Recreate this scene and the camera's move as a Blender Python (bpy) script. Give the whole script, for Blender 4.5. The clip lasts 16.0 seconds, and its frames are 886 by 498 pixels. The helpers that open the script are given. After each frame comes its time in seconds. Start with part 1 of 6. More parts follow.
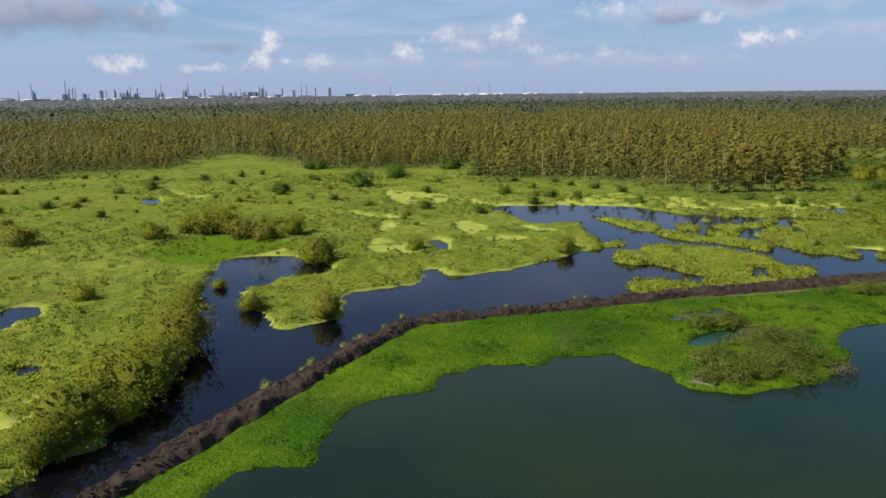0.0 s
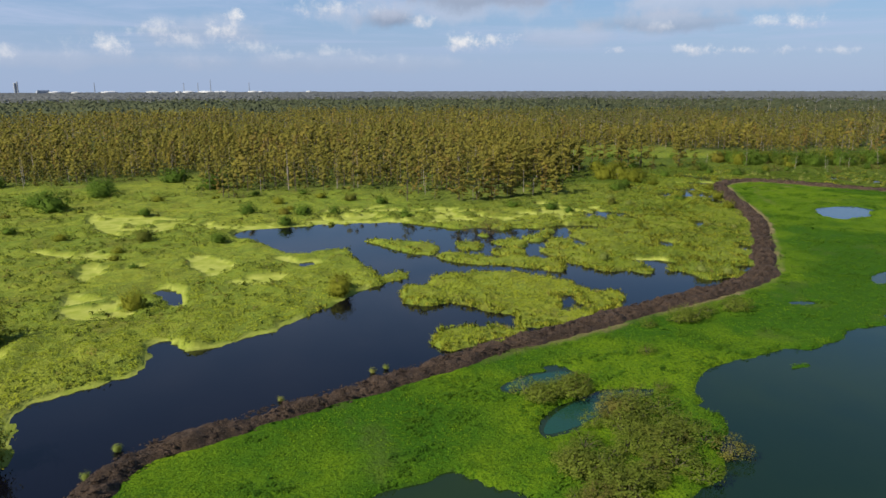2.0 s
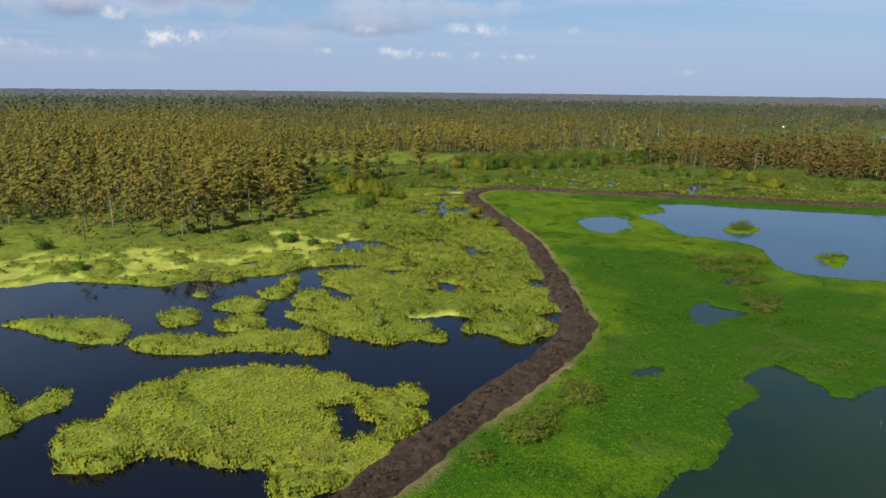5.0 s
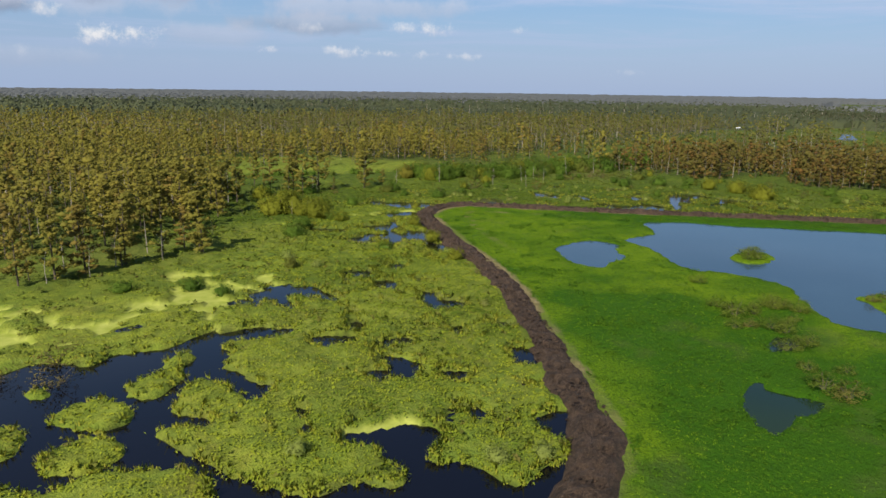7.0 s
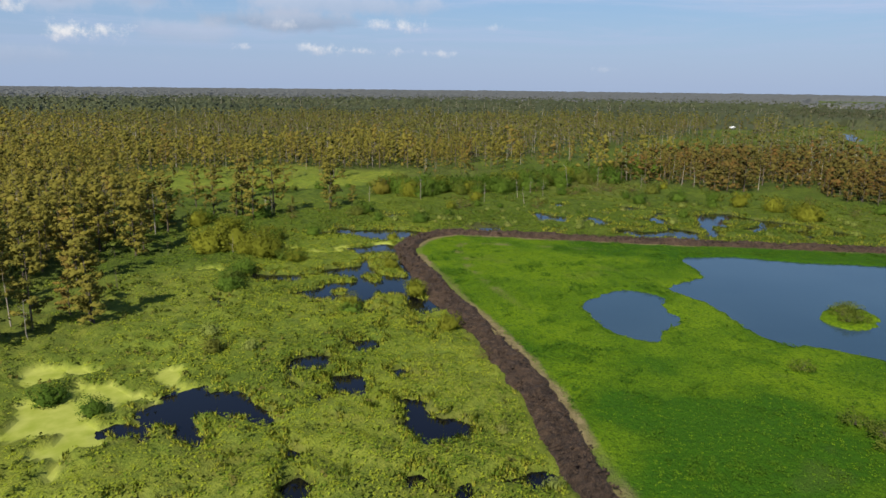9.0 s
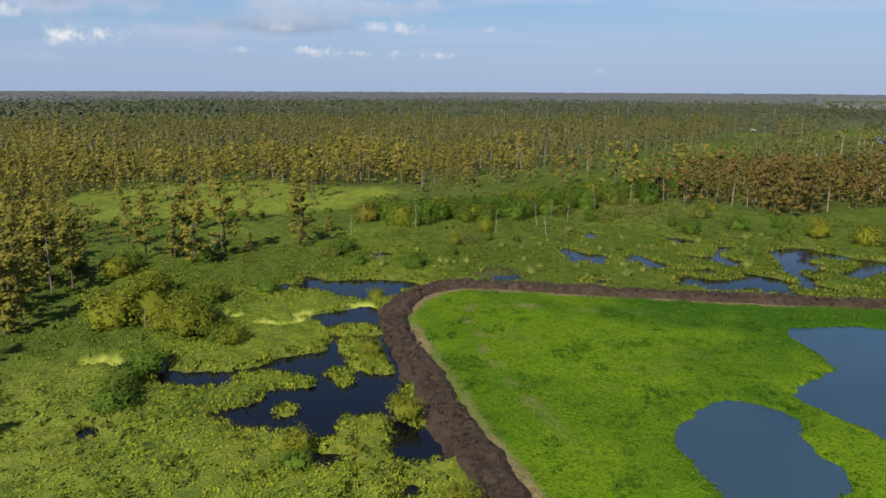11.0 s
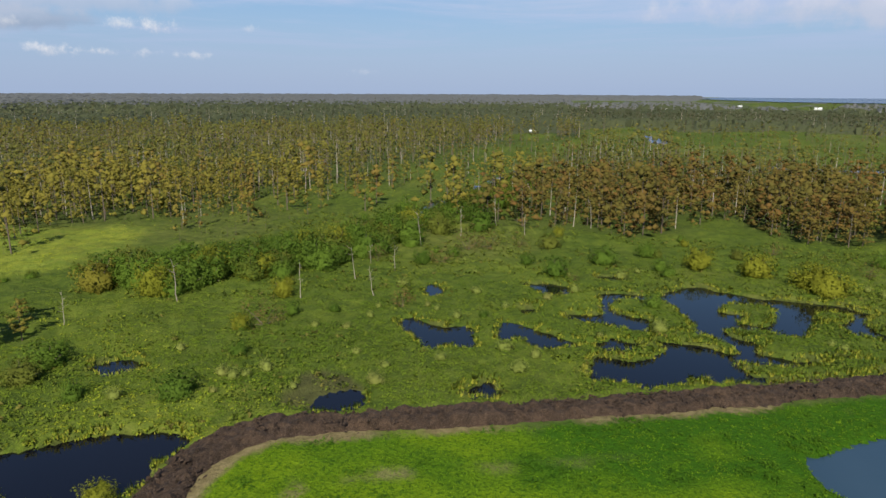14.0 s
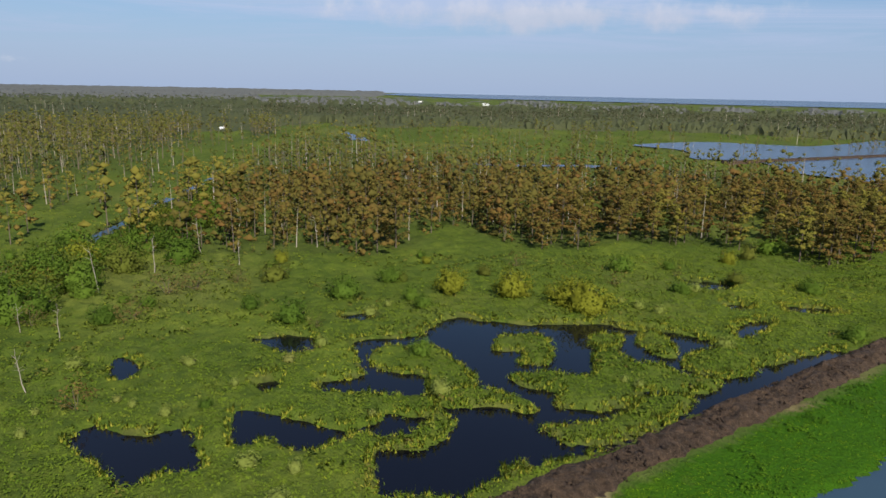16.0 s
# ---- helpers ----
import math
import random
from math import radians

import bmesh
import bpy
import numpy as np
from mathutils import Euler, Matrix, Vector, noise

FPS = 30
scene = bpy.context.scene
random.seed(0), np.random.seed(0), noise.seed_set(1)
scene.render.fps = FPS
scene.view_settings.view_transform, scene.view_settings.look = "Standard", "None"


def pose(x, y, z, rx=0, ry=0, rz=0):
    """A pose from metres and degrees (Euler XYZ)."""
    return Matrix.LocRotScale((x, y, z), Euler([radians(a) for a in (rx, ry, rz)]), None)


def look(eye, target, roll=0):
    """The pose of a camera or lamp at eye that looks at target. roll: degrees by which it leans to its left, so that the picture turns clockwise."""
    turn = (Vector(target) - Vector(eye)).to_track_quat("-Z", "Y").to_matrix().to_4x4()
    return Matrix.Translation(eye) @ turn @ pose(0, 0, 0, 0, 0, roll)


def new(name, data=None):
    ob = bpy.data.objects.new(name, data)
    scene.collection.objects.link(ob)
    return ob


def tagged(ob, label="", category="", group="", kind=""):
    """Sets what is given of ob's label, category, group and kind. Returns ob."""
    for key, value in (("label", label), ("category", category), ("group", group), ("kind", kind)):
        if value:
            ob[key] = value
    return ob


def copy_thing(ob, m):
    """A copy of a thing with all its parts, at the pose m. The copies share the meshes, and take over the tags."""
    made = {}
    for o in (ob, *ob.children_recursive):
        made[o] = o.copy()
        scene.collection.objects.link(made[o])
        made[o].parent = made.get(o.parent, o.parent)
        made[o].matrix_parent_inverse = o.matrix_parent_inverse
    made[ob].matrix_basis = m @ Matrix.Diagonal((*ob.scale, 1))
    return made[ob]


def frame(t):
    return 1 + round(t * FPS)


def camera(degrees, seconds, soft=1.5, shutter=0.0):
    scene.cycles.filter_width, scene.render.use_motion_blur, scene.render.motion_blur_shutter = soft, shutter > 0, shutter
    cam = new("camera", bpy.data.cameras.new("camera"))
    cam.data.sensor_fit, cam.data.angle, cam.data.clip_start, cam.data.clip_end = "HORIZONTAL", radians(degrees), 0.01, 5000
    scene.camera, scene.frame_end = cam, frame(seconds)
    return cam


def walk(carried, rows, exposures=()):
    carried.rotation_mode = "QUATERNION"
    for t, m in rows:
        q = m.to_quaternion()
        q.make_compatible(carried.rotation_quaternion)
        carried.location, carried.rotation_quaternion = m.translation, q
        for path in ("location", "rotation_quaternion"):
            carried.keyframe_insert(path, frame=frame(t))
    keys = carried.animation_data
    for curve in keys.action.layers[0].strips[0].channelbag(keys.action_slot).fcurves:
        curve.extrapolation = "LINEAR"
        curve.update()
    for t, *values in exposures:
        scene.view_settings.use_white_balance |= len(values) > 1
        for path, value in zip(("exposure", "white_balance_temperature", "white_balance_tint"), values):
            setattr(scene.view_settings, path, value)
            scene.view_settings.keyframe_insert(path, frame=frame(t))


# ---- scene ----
cam = camera(64.76, 16.0, soft=1.55)
PATH = [
    (0, (10.121, 31.438, 36.398), (10.0879, 33.3883, 35.9562), -0.71),
    (0.5, (9.323, 41.758, 36.676), (9.4425, 43.7039, 36.2308), -0.73),
    (1, (8.781, 51.064, 36.760), (9.0952, 52.9879, 36.3122), -0.69),
    (1.5, (8.941, 59.344, 36.664), (9.4444, 61.2271, 36.2162), -0.52),
    (2, (9.608, 67.225, 36.592), (10.3017, 69.0455, 36.1410), -0.13),
    (2.5, (11.125, 74.422, 36.539), (11.9917, 76.1675, 36.0884), 0.18),
    (3, (13.426, 81.869, 36.501), (14.4488, 83.5276, 36.0502), 0.50),
    (3.5, (16.335, 88.813, 36.277), (17.4635, 90.4023, 35.8285), 0.54),
    (4, (20.155, 95.758, 36.300), (21.3766, 97.2760, 35.8501), 0.68),
    (4.5, (24.640, 102.499, 36.249), (25.9298, 103.9600, 35.7996), 0.72),
    (4.7, (26.538, 105.338, 36.205), (27.8534, 106.7768, 35.7564), 0.69),
    (6.8, (52.524, 134.060, 36.503), (53.9645, 135.3721, 36.0542), 0.75),
    (7, (55.486, 137.114, 36.431), (56.9347, 138.4184, 35.9827), 0.74),
    (7.5, (63.099, 144.858, 36.352), (64.5645, 146.1437, 35.9058), 0.76),
    (8, (70.815, 152.327, 36.322), (72.2922, 153.5998, 35.8767), 0.65),
    (8.5, (79.027, 160.113, 36.540), (80.5112, 161.3766, 36.0933), 0.60),
    (9, (87.372, 168.319, 37.121), (88.8625, 169.5732, 36.6661), 0.62),
    (9.2, (90.844, 171.695, 37.258), (92.3366, 172.9463, 36.8014), 0.68),
    (11.3, (128.414, 203.861, 36.905), (129.9096, 205.1115, 36.4587), 0.09),
    (11.5, (131.674, 206.726, 36.855), (133.1742, 207.9718, 36.4117), -0.01),
    (12, (139.511, 213.940, 36.820), (141.0325, 215.1610, 36.3778), -0.09),
    (12.5, (146.981, 220.963, 36.849), (148.5386, 222.1358, 36.4035), -0.03),
    (13, (153.352, 226.741, 36.561), (154.9925, 227.7964, 36.1192), -0.03),
    (13.5, (159.647, 231.712, 36.641), (161.3814, 232.6021, 36.1974), 0.11),
    (14, (165.974, 235.820, 36.666), (167.7901, 236.5315, 36.2217), 0.23),
    (14.5, (172.643, 239.820, 36.757), (174.5217, 240.3402, 36.3104), 0.54),
    (15, (179.498, 243.155, 36.920), (181.4188, 243.4803, 36.4688), 0.80),
    (15.5, (186.618, 245.402, 37.114), (188.5627, 245.5109, 36.6607), 1.05),
    (16, (193.950, 247.145, 36.969), (195.8946, 247.0208, 36.5193), 1.17),
]
walk(cam, [(t, look(eye, ahead, roll)) for t, eye, ahead, roll in PATH])

# ---- light ----
SUN_TO = Vector((-0.78, -0.20, 0.68)).normalized()
SUN_ELEVATION = math.asin(SUN_TO.z)
sun_data = bpy.data.lights.new("sun", "SUN")
sun_data.energy, sun_data.angle, sun_data.color = 4.7, radians(0.6), (1.0, 0.92, 0.78)
sun = new("sun", sun_data)
sun.matrix_world = look((0, 0, 300), Vector((0, 0, 300)) - SUN_TO)
scene.view_settings.exposure = 0.72


class Nodes:
    """Short calls for building a node tree."""

    def __init__(self, tree):
        self.tree = tree
        tree.nodes.clear()

    def add(self, kind, **settings):
        node = self.tree.nodes.new(kind)
        for key, value in settings.items():
            if key == "operation":
                node.operation = value
            elif key == "blend_type":
                node.blend_type = value
            elif key == "data_type":
                node.data_type = value
            elif key == "attribute_name":
                node.attribute_name = value
        return node

    def join(self, a, b):
        self.tree.links.new(a, b)

    def put(self, socket, value):
        if isinstance(value, bpy.types.NodeSocket):
            self.join(value, socket)
        else:
            socket.default_value = value

    def math(self, operation, a, b=0.0, clamp=False):
        node = self.add("ShaderNodeMath", operation=operation)
        node.use_clamp = clamp
        self.put(node.inputs[0], a)
        self.put(node.inputs[1], b)
        return node.outputs[0]

    def mix(self, factor, a, b, blend="MIX"):
        node = self.add("ShaderNodeMix", data_type="RGBA", blend_type=blend)
        self.put(node.inputs[0], factor)
        self.put(node.inputs[6], a if isinstance(a, bpy.types.NodeSocket) else (*a, 1))
        self.put(node.inputs[7], b if isinstance(b, bpy.types.NodeSocket) else (*b, 1))
        return node.outputs[2]

    def noise(self, vector, scale, detail=4.0, rough=0.55, warp=0.0):
        node = self.add("ShaderNodeTexNoise")
        self.join(vector, node.inputs["Vector"])
        node.inputs["Scale"].default_value = scale
        node.inputs["Detail"].default_value = detail
        node.inputs["Roughness"].default_value = rough
        node.inputs["Distortion"].default_value = warp
        return node.outputs["Fac"]

    def ramp(self, value, low, high):
        """0 below low, 1 above high, smooth between."""
        node = self.add("ShaderNodeMapRange")
        node.interpolation_type = "SMOOTHSTEP"
        self.put(node.inputs["Value"], value)
        node.inputs["From Min"].default_value, node.inputs["From Max"].default_value = low, high
        return node.outputs["Result"]

    def bump(self, height, strength, distance):
        node = self.add("ShaderNodeBump")
        self.join(height, node.inputs["Height"])
        node.inputs["Strength"].default_value, node.inputs["Distance"].default_value = strength, distance
        return node.outputs["Normal"]


# Sky: clear blue with thin veils, grey banks and small fair-weather cumulus low over the horizon.
# azimuth and height in degrees, half width and half height, brightness
CUMULUS = [
    (-24.8, 2.1, 2.0, 0.9, 0.85), (-19.2, 1.8, 1.7, 0.4, 0.55), (-14.8, 2.3, 1.7, 0.9, 0.95), (-14.3, 3.6, 0.9, 1.0, 1.0),
    (-11.2, 2.3, 1.9, 0.8, 0.5), (-6.6, 2.7, 0.9, 1.1, 0.35), (-3.8, 2.9, 1.6, 0.7, 0.9), (-0.6, 4.1, 2.0, 0.7, 0.6),
    (1.9, 3.4, 2.2, 0.8, 0.4), (4.3, 4.4, 1.3, 0.9, 0.9), (4.7, 5.2, 0.9, 0.5, 1.0), (6.2, 2.9, 1.9, 0.6, 0.45), (9.3, 2.4, 1.6, 0.5, 0.4),
    (12.4, 5.9, 2.8, 0.7, 0.8), (19.3, 5.0, 1.3, 0.6, 0.75), (22.3, 3.4, 1.4, 0.8, 1.0), (25.0, 3.5, 1.6, 0.8, 1.1),
    (-21.2, 6.2, 1.6, 0.8, 0.7), (34.6, 2.7, 0.9, 0.4, 0.9), (39.8, 2.7, 1.4, 0.5, 0.9), (43.2, 2.6, 1.4, 0.45, 0.85), (46.3, 2.6, 1.4, 0.5, 0.9),
    (49.2, 2.5, 1.2, 0.35, 0.7), (44.6, 4.6, 0.9, 0.6, 0.75), (47.4, 4.6, 1.2, 0.7, 0.9), (37.0, 4.4, 1.6, 0.6, 0.45), (53.5, 4.4, 0.9, 0.4, 0.4),
    (12.6, 2.7, 1.6, 0.5, 0.5), (16.0, 2.2, 2.0, 0.5, 0.35), (62.5, 1.3, 1.1, 0.4, 0.35),
]
# azimuth, height, half width, half height, share, greyness
BANKS = [(-28.0, 5.6, 8.0, 1.7, 1.0, 0.75), (-17.8, 3.4, 3.4, 0.8, 0.8, 0.7), (17.0, 5.3, 2.6, 0.8, 0.9, 0.9), (21.0, 6.0, 12.0, 1.4, 0.6, 0.0),
         (38.0, 4.7, 7.5, 0.8, 0.65, 0.6), (42.0, 6.0, 11.0, 0.9, 0.6, 0.1), (30.0, 3.8, 7.0, 0.9, 0.4, 0.2), (-5.0, 2.0, 12.0, 0.8, 0.35, 0.2), (2.0, 4.0, 7.0, 1.2, 0.4, 0.3),
         (102.0, 5.6, 17.0, 1.3, 0.9, 0.0), (78.0, 6.4, 9.0, 0.7, 0.15, 0.0), (24.0, 7.2, 11.0, 1.5, 0.7, 0.75), (12.0, 1.8, 14.0, 0.8, 0.3, 0.3)]

world = bpy.data.worlds.new("sky")
scene.world = world
world.use_nodes = True
n = Nodes(world.node_tree)
sky = n.add("ShaderNodeTexSky")
sky.sky_type = "NISHITA"
sky.sun_disc = False
sky.sun_elevation = SUN_ELEVATION
sky.sun_rotation = math.atan2(SUN_TO.x, SUN_TO.y)
sky.air_density, sky.dust_density, sky.ozone_density = 1.0, 0.4, 3.0
coord = n.add("ShaderNodeTexCoord").outputs["Generated"]
split = n.add("ShaderNodeSeparateXYZ")
n.join(coord, split.inputs[0])
dx, dy, dz = split.outputs
azimuth = n.math("MULTIPLY", n.math("ARCTAN2", dx, dy), 57.29578)
height = n.math("MULTIPLY", n.math("ARCSINE", dz), 57.29578)
# ragged edges for all clouds
edge = n.math("MULTIPLY", n.math("SUBTRACT", n.noise(coord, 42.0, 7.0, 0.66), 0.5), 4.2)
edge_wide = n.math("MULTIPLY", n.math("SUBTRACT", n.noise(coord, 14.0, 5.0, 0.6), 0.5), 2.4)


def puff(az, el, half_w, half_h, ragged, soft):
    u = n.math("DIVIDE", n.math("SUBTRACT", azimuth, az), half_w)
    v = n.math("DIVIDE", n.math("SUBTRACT", height, el), half_h)
    r = n.math("SQRT", n.math("ADD", n.math("MULTIPLY", u, u), n.math("MULTIPLY", v, v)))
    return n.ramp(n.math("SUBTRACT", n.math("ADD", 1.0, ragged), r), 0.0, soft), v


lift = n.add("ShaderNodeCombineXYZ")
over = n.math("MAXIMUM", dz, 0.03)
n.join(n.math("DIVIDE", dx, over), lift.inputs[0])
n.join(n.math("DIVIDE", dy, over), lift.inputs[1])
veil = n.math("MULTIPLY", n.ramp(n.noise(lift.outputs[0], 0.17, 7.0, 0.66, 0.6), 0.42, 0.66), n.ramp(height, 1.0, 5.0))
colour = n.mix(n.math("MULTIPLY", veil, 0.72), n.mix(0.45, sky.outputs[0], (2.3, 5.0, 9.4)), (6.0, 6.9, 9.4))
# deeper blue overhead
colour = n.mix(n.math("MULTIPLY", n.ramp(height, 12.0, 30.0), 0.85), colour, (1.4, 2.3, 4.7))
# whitish haze low over the land
haze = n.ramp(height, 9.0, -0.5)
colour = n.mix(n.math("MULTIPLY", haze, 0.8), colour, (4.2, 5.3, 7.7))
for az, el, half_w, half_h, share, grey in BANKS:
    mask, v = puff(az, el, half_w * 1.1, half_h * 1.15, edge_wide, 0.8)
    low = tuple(c * (1 - grey) + g * grey for c, g in zip((6.0, 6.6, 8.2), (1.9, 2.6, 3.9)))
    high = tuple(c * (1 - grey) + g * grey for c, g in zip((7.6, 7.9, 9.2), (4.4, 5.1, 6.6)))
    colour = n.mix(n.math("MULTIPLY", mask, 0.95 * share), colour, n.mix(n.ramp(n.math("ADD", v, edge_wide), -0.5, 1.0), low, high))
for az, el, half_w, half_h, bright in CUMULUS:
    mask, v = puff(az, el, half_w * 1.2, half_h * 1.1, edge, 1.5)
    lit = n.ramp(n.math("ADD", v, n.math("MULTIPLY", edge, 0.5)), -1.2, 0.6)
    tone = n.mix(lit, (6.0, 6.4, 7.7), (11.0, 10.7, 10.5))
    colour = n.mix(n.math("MULTIPLY", mask, 0.85 * bright, clamp=True), colour, tone)
back = n.add("ShaderNodeBackground")
n.join(colour, back.inputs[0])
back.inputs[1].default_value = 0.053
n.join(back.outputs[0], n.add("ShaderNodeOutputWorld").inputs[0])


# ---- materials ----
def material(name, rough=0.7, specular=0.3):
    m = bpy.data.materials.new(name)
    m.use_nodes = True
    n = Nodes(m.node_tree)
    shader = n.add("ShaderNodeBsdfPrincipled")
    shader.inputs["Roughness"].default_value = rough
    shader.inputs["Specular IOR Level"].default_value = specular
    n.join(shader.outputs[0], n.add("ShaderNodeOutputMaterial").inputs[0])
    place = n.add("ShaderNodeNewGeometry").outputs["Position"]
    return m, n, shader, place


def foliage(name, light, dark, rust, wide=0.03, fine=0.6, rust_share=0.62, by="island", through_light=0.25, weights=(0.35, 0.25, 0.4), plant=0.0):
    """Leaves: two greens and a dry tone, mixed over wide patches, small patches and from plant to plant."""
    m, n, shader, place = material(name, 0.8, 0.06)
    if by == "object":
        chance = n.add("ShaderNodeObjectInfo").outputs["Random"]
    else:
        chance = n.add("ShaderNodeNewGeometry").outputs["Random Per Island"]
    patch = n.ramp(n.noise(place, wide, 3.0), 0.35, 0.65)
    small = n.ramp(n.noise(place, fine, 3.0), 0.3, 0.7)
    tone = n.math("ADD", n.math("MULTIPLY", patch, weights[0]), n.math("ADD", n.math("MULTIPLY", small, weights[1]), n.math("MULTIPLY", chance, weights[2])))
    dry = n.math("MULTIPLY", n.ramp(n.noise(place, wide * 3.1, 4.0), rust_share, rust_share + 0.12), n.ramp(chance, 0.2, 0.9))
    if plant:
        own = n.math("FRACT", n.math("ADD", n.add("ShaderNodeAttribute", attribute_name="tint").outputs["Fac"], n.add("ShaderNodeObjectInfo").outputs["Random"]))
        tone = n.math("ADD", n.math("MULTIPLY", tone, 1 - plant), n.math("MULTIPLY", own, plant))
        other = n.math("FRACT", n.math("MULTIPLY", own, 7.31))
        dry = n.math("MAXIMUM", dry, n.math("MULTIPLY", n.ramp(other, 0.76, 1.0), 0.6))
    colour = n.mix(tone, dark, light)
    colour = n.mix(dry, colour, rust)
    n.join(colour, shader.inputs["Base Color"])
    if through_light:
        leaf = n.add("ShaderNodeBsdfTranslucent")
        n.join(colour, leaf.inputs[0])
        both = n.add("ShaderNodeMixShader")
        both.inputs[0].default_value = through_light
        n.join(shader.outputs[0], both.inputs[1])
        n.join(leaf.outputs[0], both.inputs[2])
        out = [o for o in n.tree.nodes if o.bl_idname == "ShaderNodeOutputMaterial"][0]
        n.join(both.outputs[0], out.inputs[0])
    return m


def bark_material(name, light, dark):
    m, n, shader, place = material(name, 0.9, 0.1)
    chance = n.add("ShaderNodeObjectInfo").outputs["Random"]
    tone = n.math("ADD", n.math("MULTIPLY", n.noise(place, 2.5, 5.0), 0.7), n.math("MULTIPLY", chance, 0.3))
    n.join(n.mix(tone, dark, light), shader.inputs["Base Color"])
    return m


def plain(name, colour, rough=0.6, metal=0.0, spots=0.15):
    m, n, shader, place = material(name, rough, 0.4)
    shader.inputs["Metallic"].default_value = metal
    dirt = n.math("MULTIPLY", n.noise(place, 0.05, 5.0), spots)
    n.join(n.mix(dirt, colour, tuple(c * 0.45 for c in colour)), shader.inputs["Base Color"])
    return m


def ground_material():
    """Marsh turf; the masks say where floating mats, duckweed, forest floor, mud and dry margins lie."""
    m, n, shader, place = material("marsh_ground", 0.9, 0.05)

    def mask(name):
        return n.add("ShaderNodeAttribute", attribute_name=name).outputs["Fac"]

    wide = n.ramp(n.noise(place, 0.022, 4.0), 0.36, 0.66)
    patch = n.ramp(n.noise(place, 0.16, 4.0), 0.35, 0.68)
    fine = n.noise(place, 1.1, 6.0, 0.65)
    grain = n.ramp(n.noise(place, 4.5, 6.0, 0.75), 0.32, 0.68)
    clump = n.ramp(n.noise(place, 0.45, 5.0, 0.6), 0.36, 0.66)
    tuft = n.ramp(fine, 0.3, 0.7)
    turf = n.mix(wide, (0.128, 0.182, 0.021), (0.235, 0.260, 0.031))
    turf = n.mix(n.math("MULTIPLY", patch, 0.45), turf, (0.150, 0.210, 0.038))
    turf = n.mix(n.math("MULTIPLY", n.ramp(n.noise(place, 0.33, 5.0), 0.60, 0.75), 0.55), turf, (0.144, 0.114, 0.030))
    turf = n.mix(n.math("SUBTRACT", 0.45, tuft, clamp=True), turf, (0.066, 0.088, 0.015))
    turf = n.mix(n.math("MULTIPLY", n.ramp(n.noise(place, 0.21, 6.0, 0.65, 0.8), 0.48, 0.60), 0.7), turf, (0.080, 0.100, 0.019))
    turf = n.mix(n.math("MULTIPLY", n.ramp(n.noise(place, 0.085, 5.0, 0.6, 0.5), 0.54, 0.66), 0.55), turf, (0.118, 0.098, 0.028))
    turf = n.mix(n.math("MULTIPLY", n.math("SUBTRACT", 1.0, grain), 0.5), turf, (0.070, 0.098, 0.014))
    turf = n.mix(n.math("MULTIPLY", n.math("SUBTRACT", 1.0, clump), 0.35), turf, (0.088, 0.128, 0.016))
    turf = n.mix(n.math("MULTIPLY", n.math("MULTIPLY", grain, clump), 0.45), turf, (0.235, 0.238, 0.030))
    floating = n.mix(n.math("SUBTRACT", n.ramp(n.noise(place, 0.055, 4.0), 0.38, 0.66), n.math("MULTIPLY", mask("hyacinth"), 0.85), clamp=True), (0.030, 0.082, 0.004), (0.115, 0.180, 0.006))
    floating = n.mix(n.math("MULTIPLY", n.ramp(n.noise(place, 0.35, 5.0, 0.65), 0.52, 0.66), 0.5), floating, (0.024, 0.066, 0.004))
    floating = n.mix(n.math("MULTIPLY", n.ramp(n.noise(place, 2.2, 5.0, 0.65), 0.50, 0.62), 0.75), floating, (0.020, 0.056, 0.004))
    floating = n.mix(n.math("MULTIPLY", n.ramp(n.noise(place, 0.12, 5.0), 0.66, 0.78), 0.3), floating, (0.100, 0.085, 0.025))
    floating = n.mix(n.math("MULTIPLY", n.math("SUBTRACT", 1.0, grain), 0.5), floating, (0.022, 0.066, 0.003))
    film = n.mix(n.ramp(n.noise(place, 0.35, 5.0), 0.3, 0.7), (0.195, 0.232, 0.032), (0.290, 0.312, 0.070))
    dry = n.mix(tuft, (0.085, 0.062, 0.030), (0.140, 0.112, 0.052))
    # leaf litter, darkened as well for the shade between dense trees
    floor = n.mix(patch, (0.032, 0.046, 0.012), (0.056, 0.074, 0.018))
    # greener eastern marsh, its tone also lowered to paint cloud shade
    lush = n.mix(wide, (0.044, 0.078, 0.010), (0.076, 0.106, 0.015))
    lush = n.mix(n.math("MULTIPLY", patch, 0.4), lush, (0.070, 0.098, 0.020))
    lush = n.mix(n.math("SUBTRACT", 0.55, tuft, clamp=True), lush, (0.035, 0.048, 0.008))
    lush = n.mix(n.math("MULTIPLY", n.ramp(n.noise(place, 0.011, 5.0), 0.5, 0.68), 0.7), lush, (0.128, 0.124, 0.042))
    lush = n.mix(n.math("MULTIPLY", n.math("SUBTRACT", 1.0, clump), 0.55), lush, (0.036, 0.056, 0.010))
    lush = n.mix(n.math("MULTIPLY", n.math("SUBTRACT", 1.0, grain), 0.5), lush, (0.040, 0.064, 0.010))
    lush = n.mix(n.math("MULTIPLY", n.math("MULTIPLY", grain, clump), 0.6), lush, (0.120, 0.146, 0.020))
    turf = n.mix(mask("lush"), turf, lush)
    straw = n.mix(tuft, (0.115, 0.094, 0.044), (0.200, 0.164, 0.084))
    silt = n.mix(patch, (0.045, 0.048, 0.018), (0.084, 0.090, 0.027))
    bed = (0.018, 0.017, 0.012)
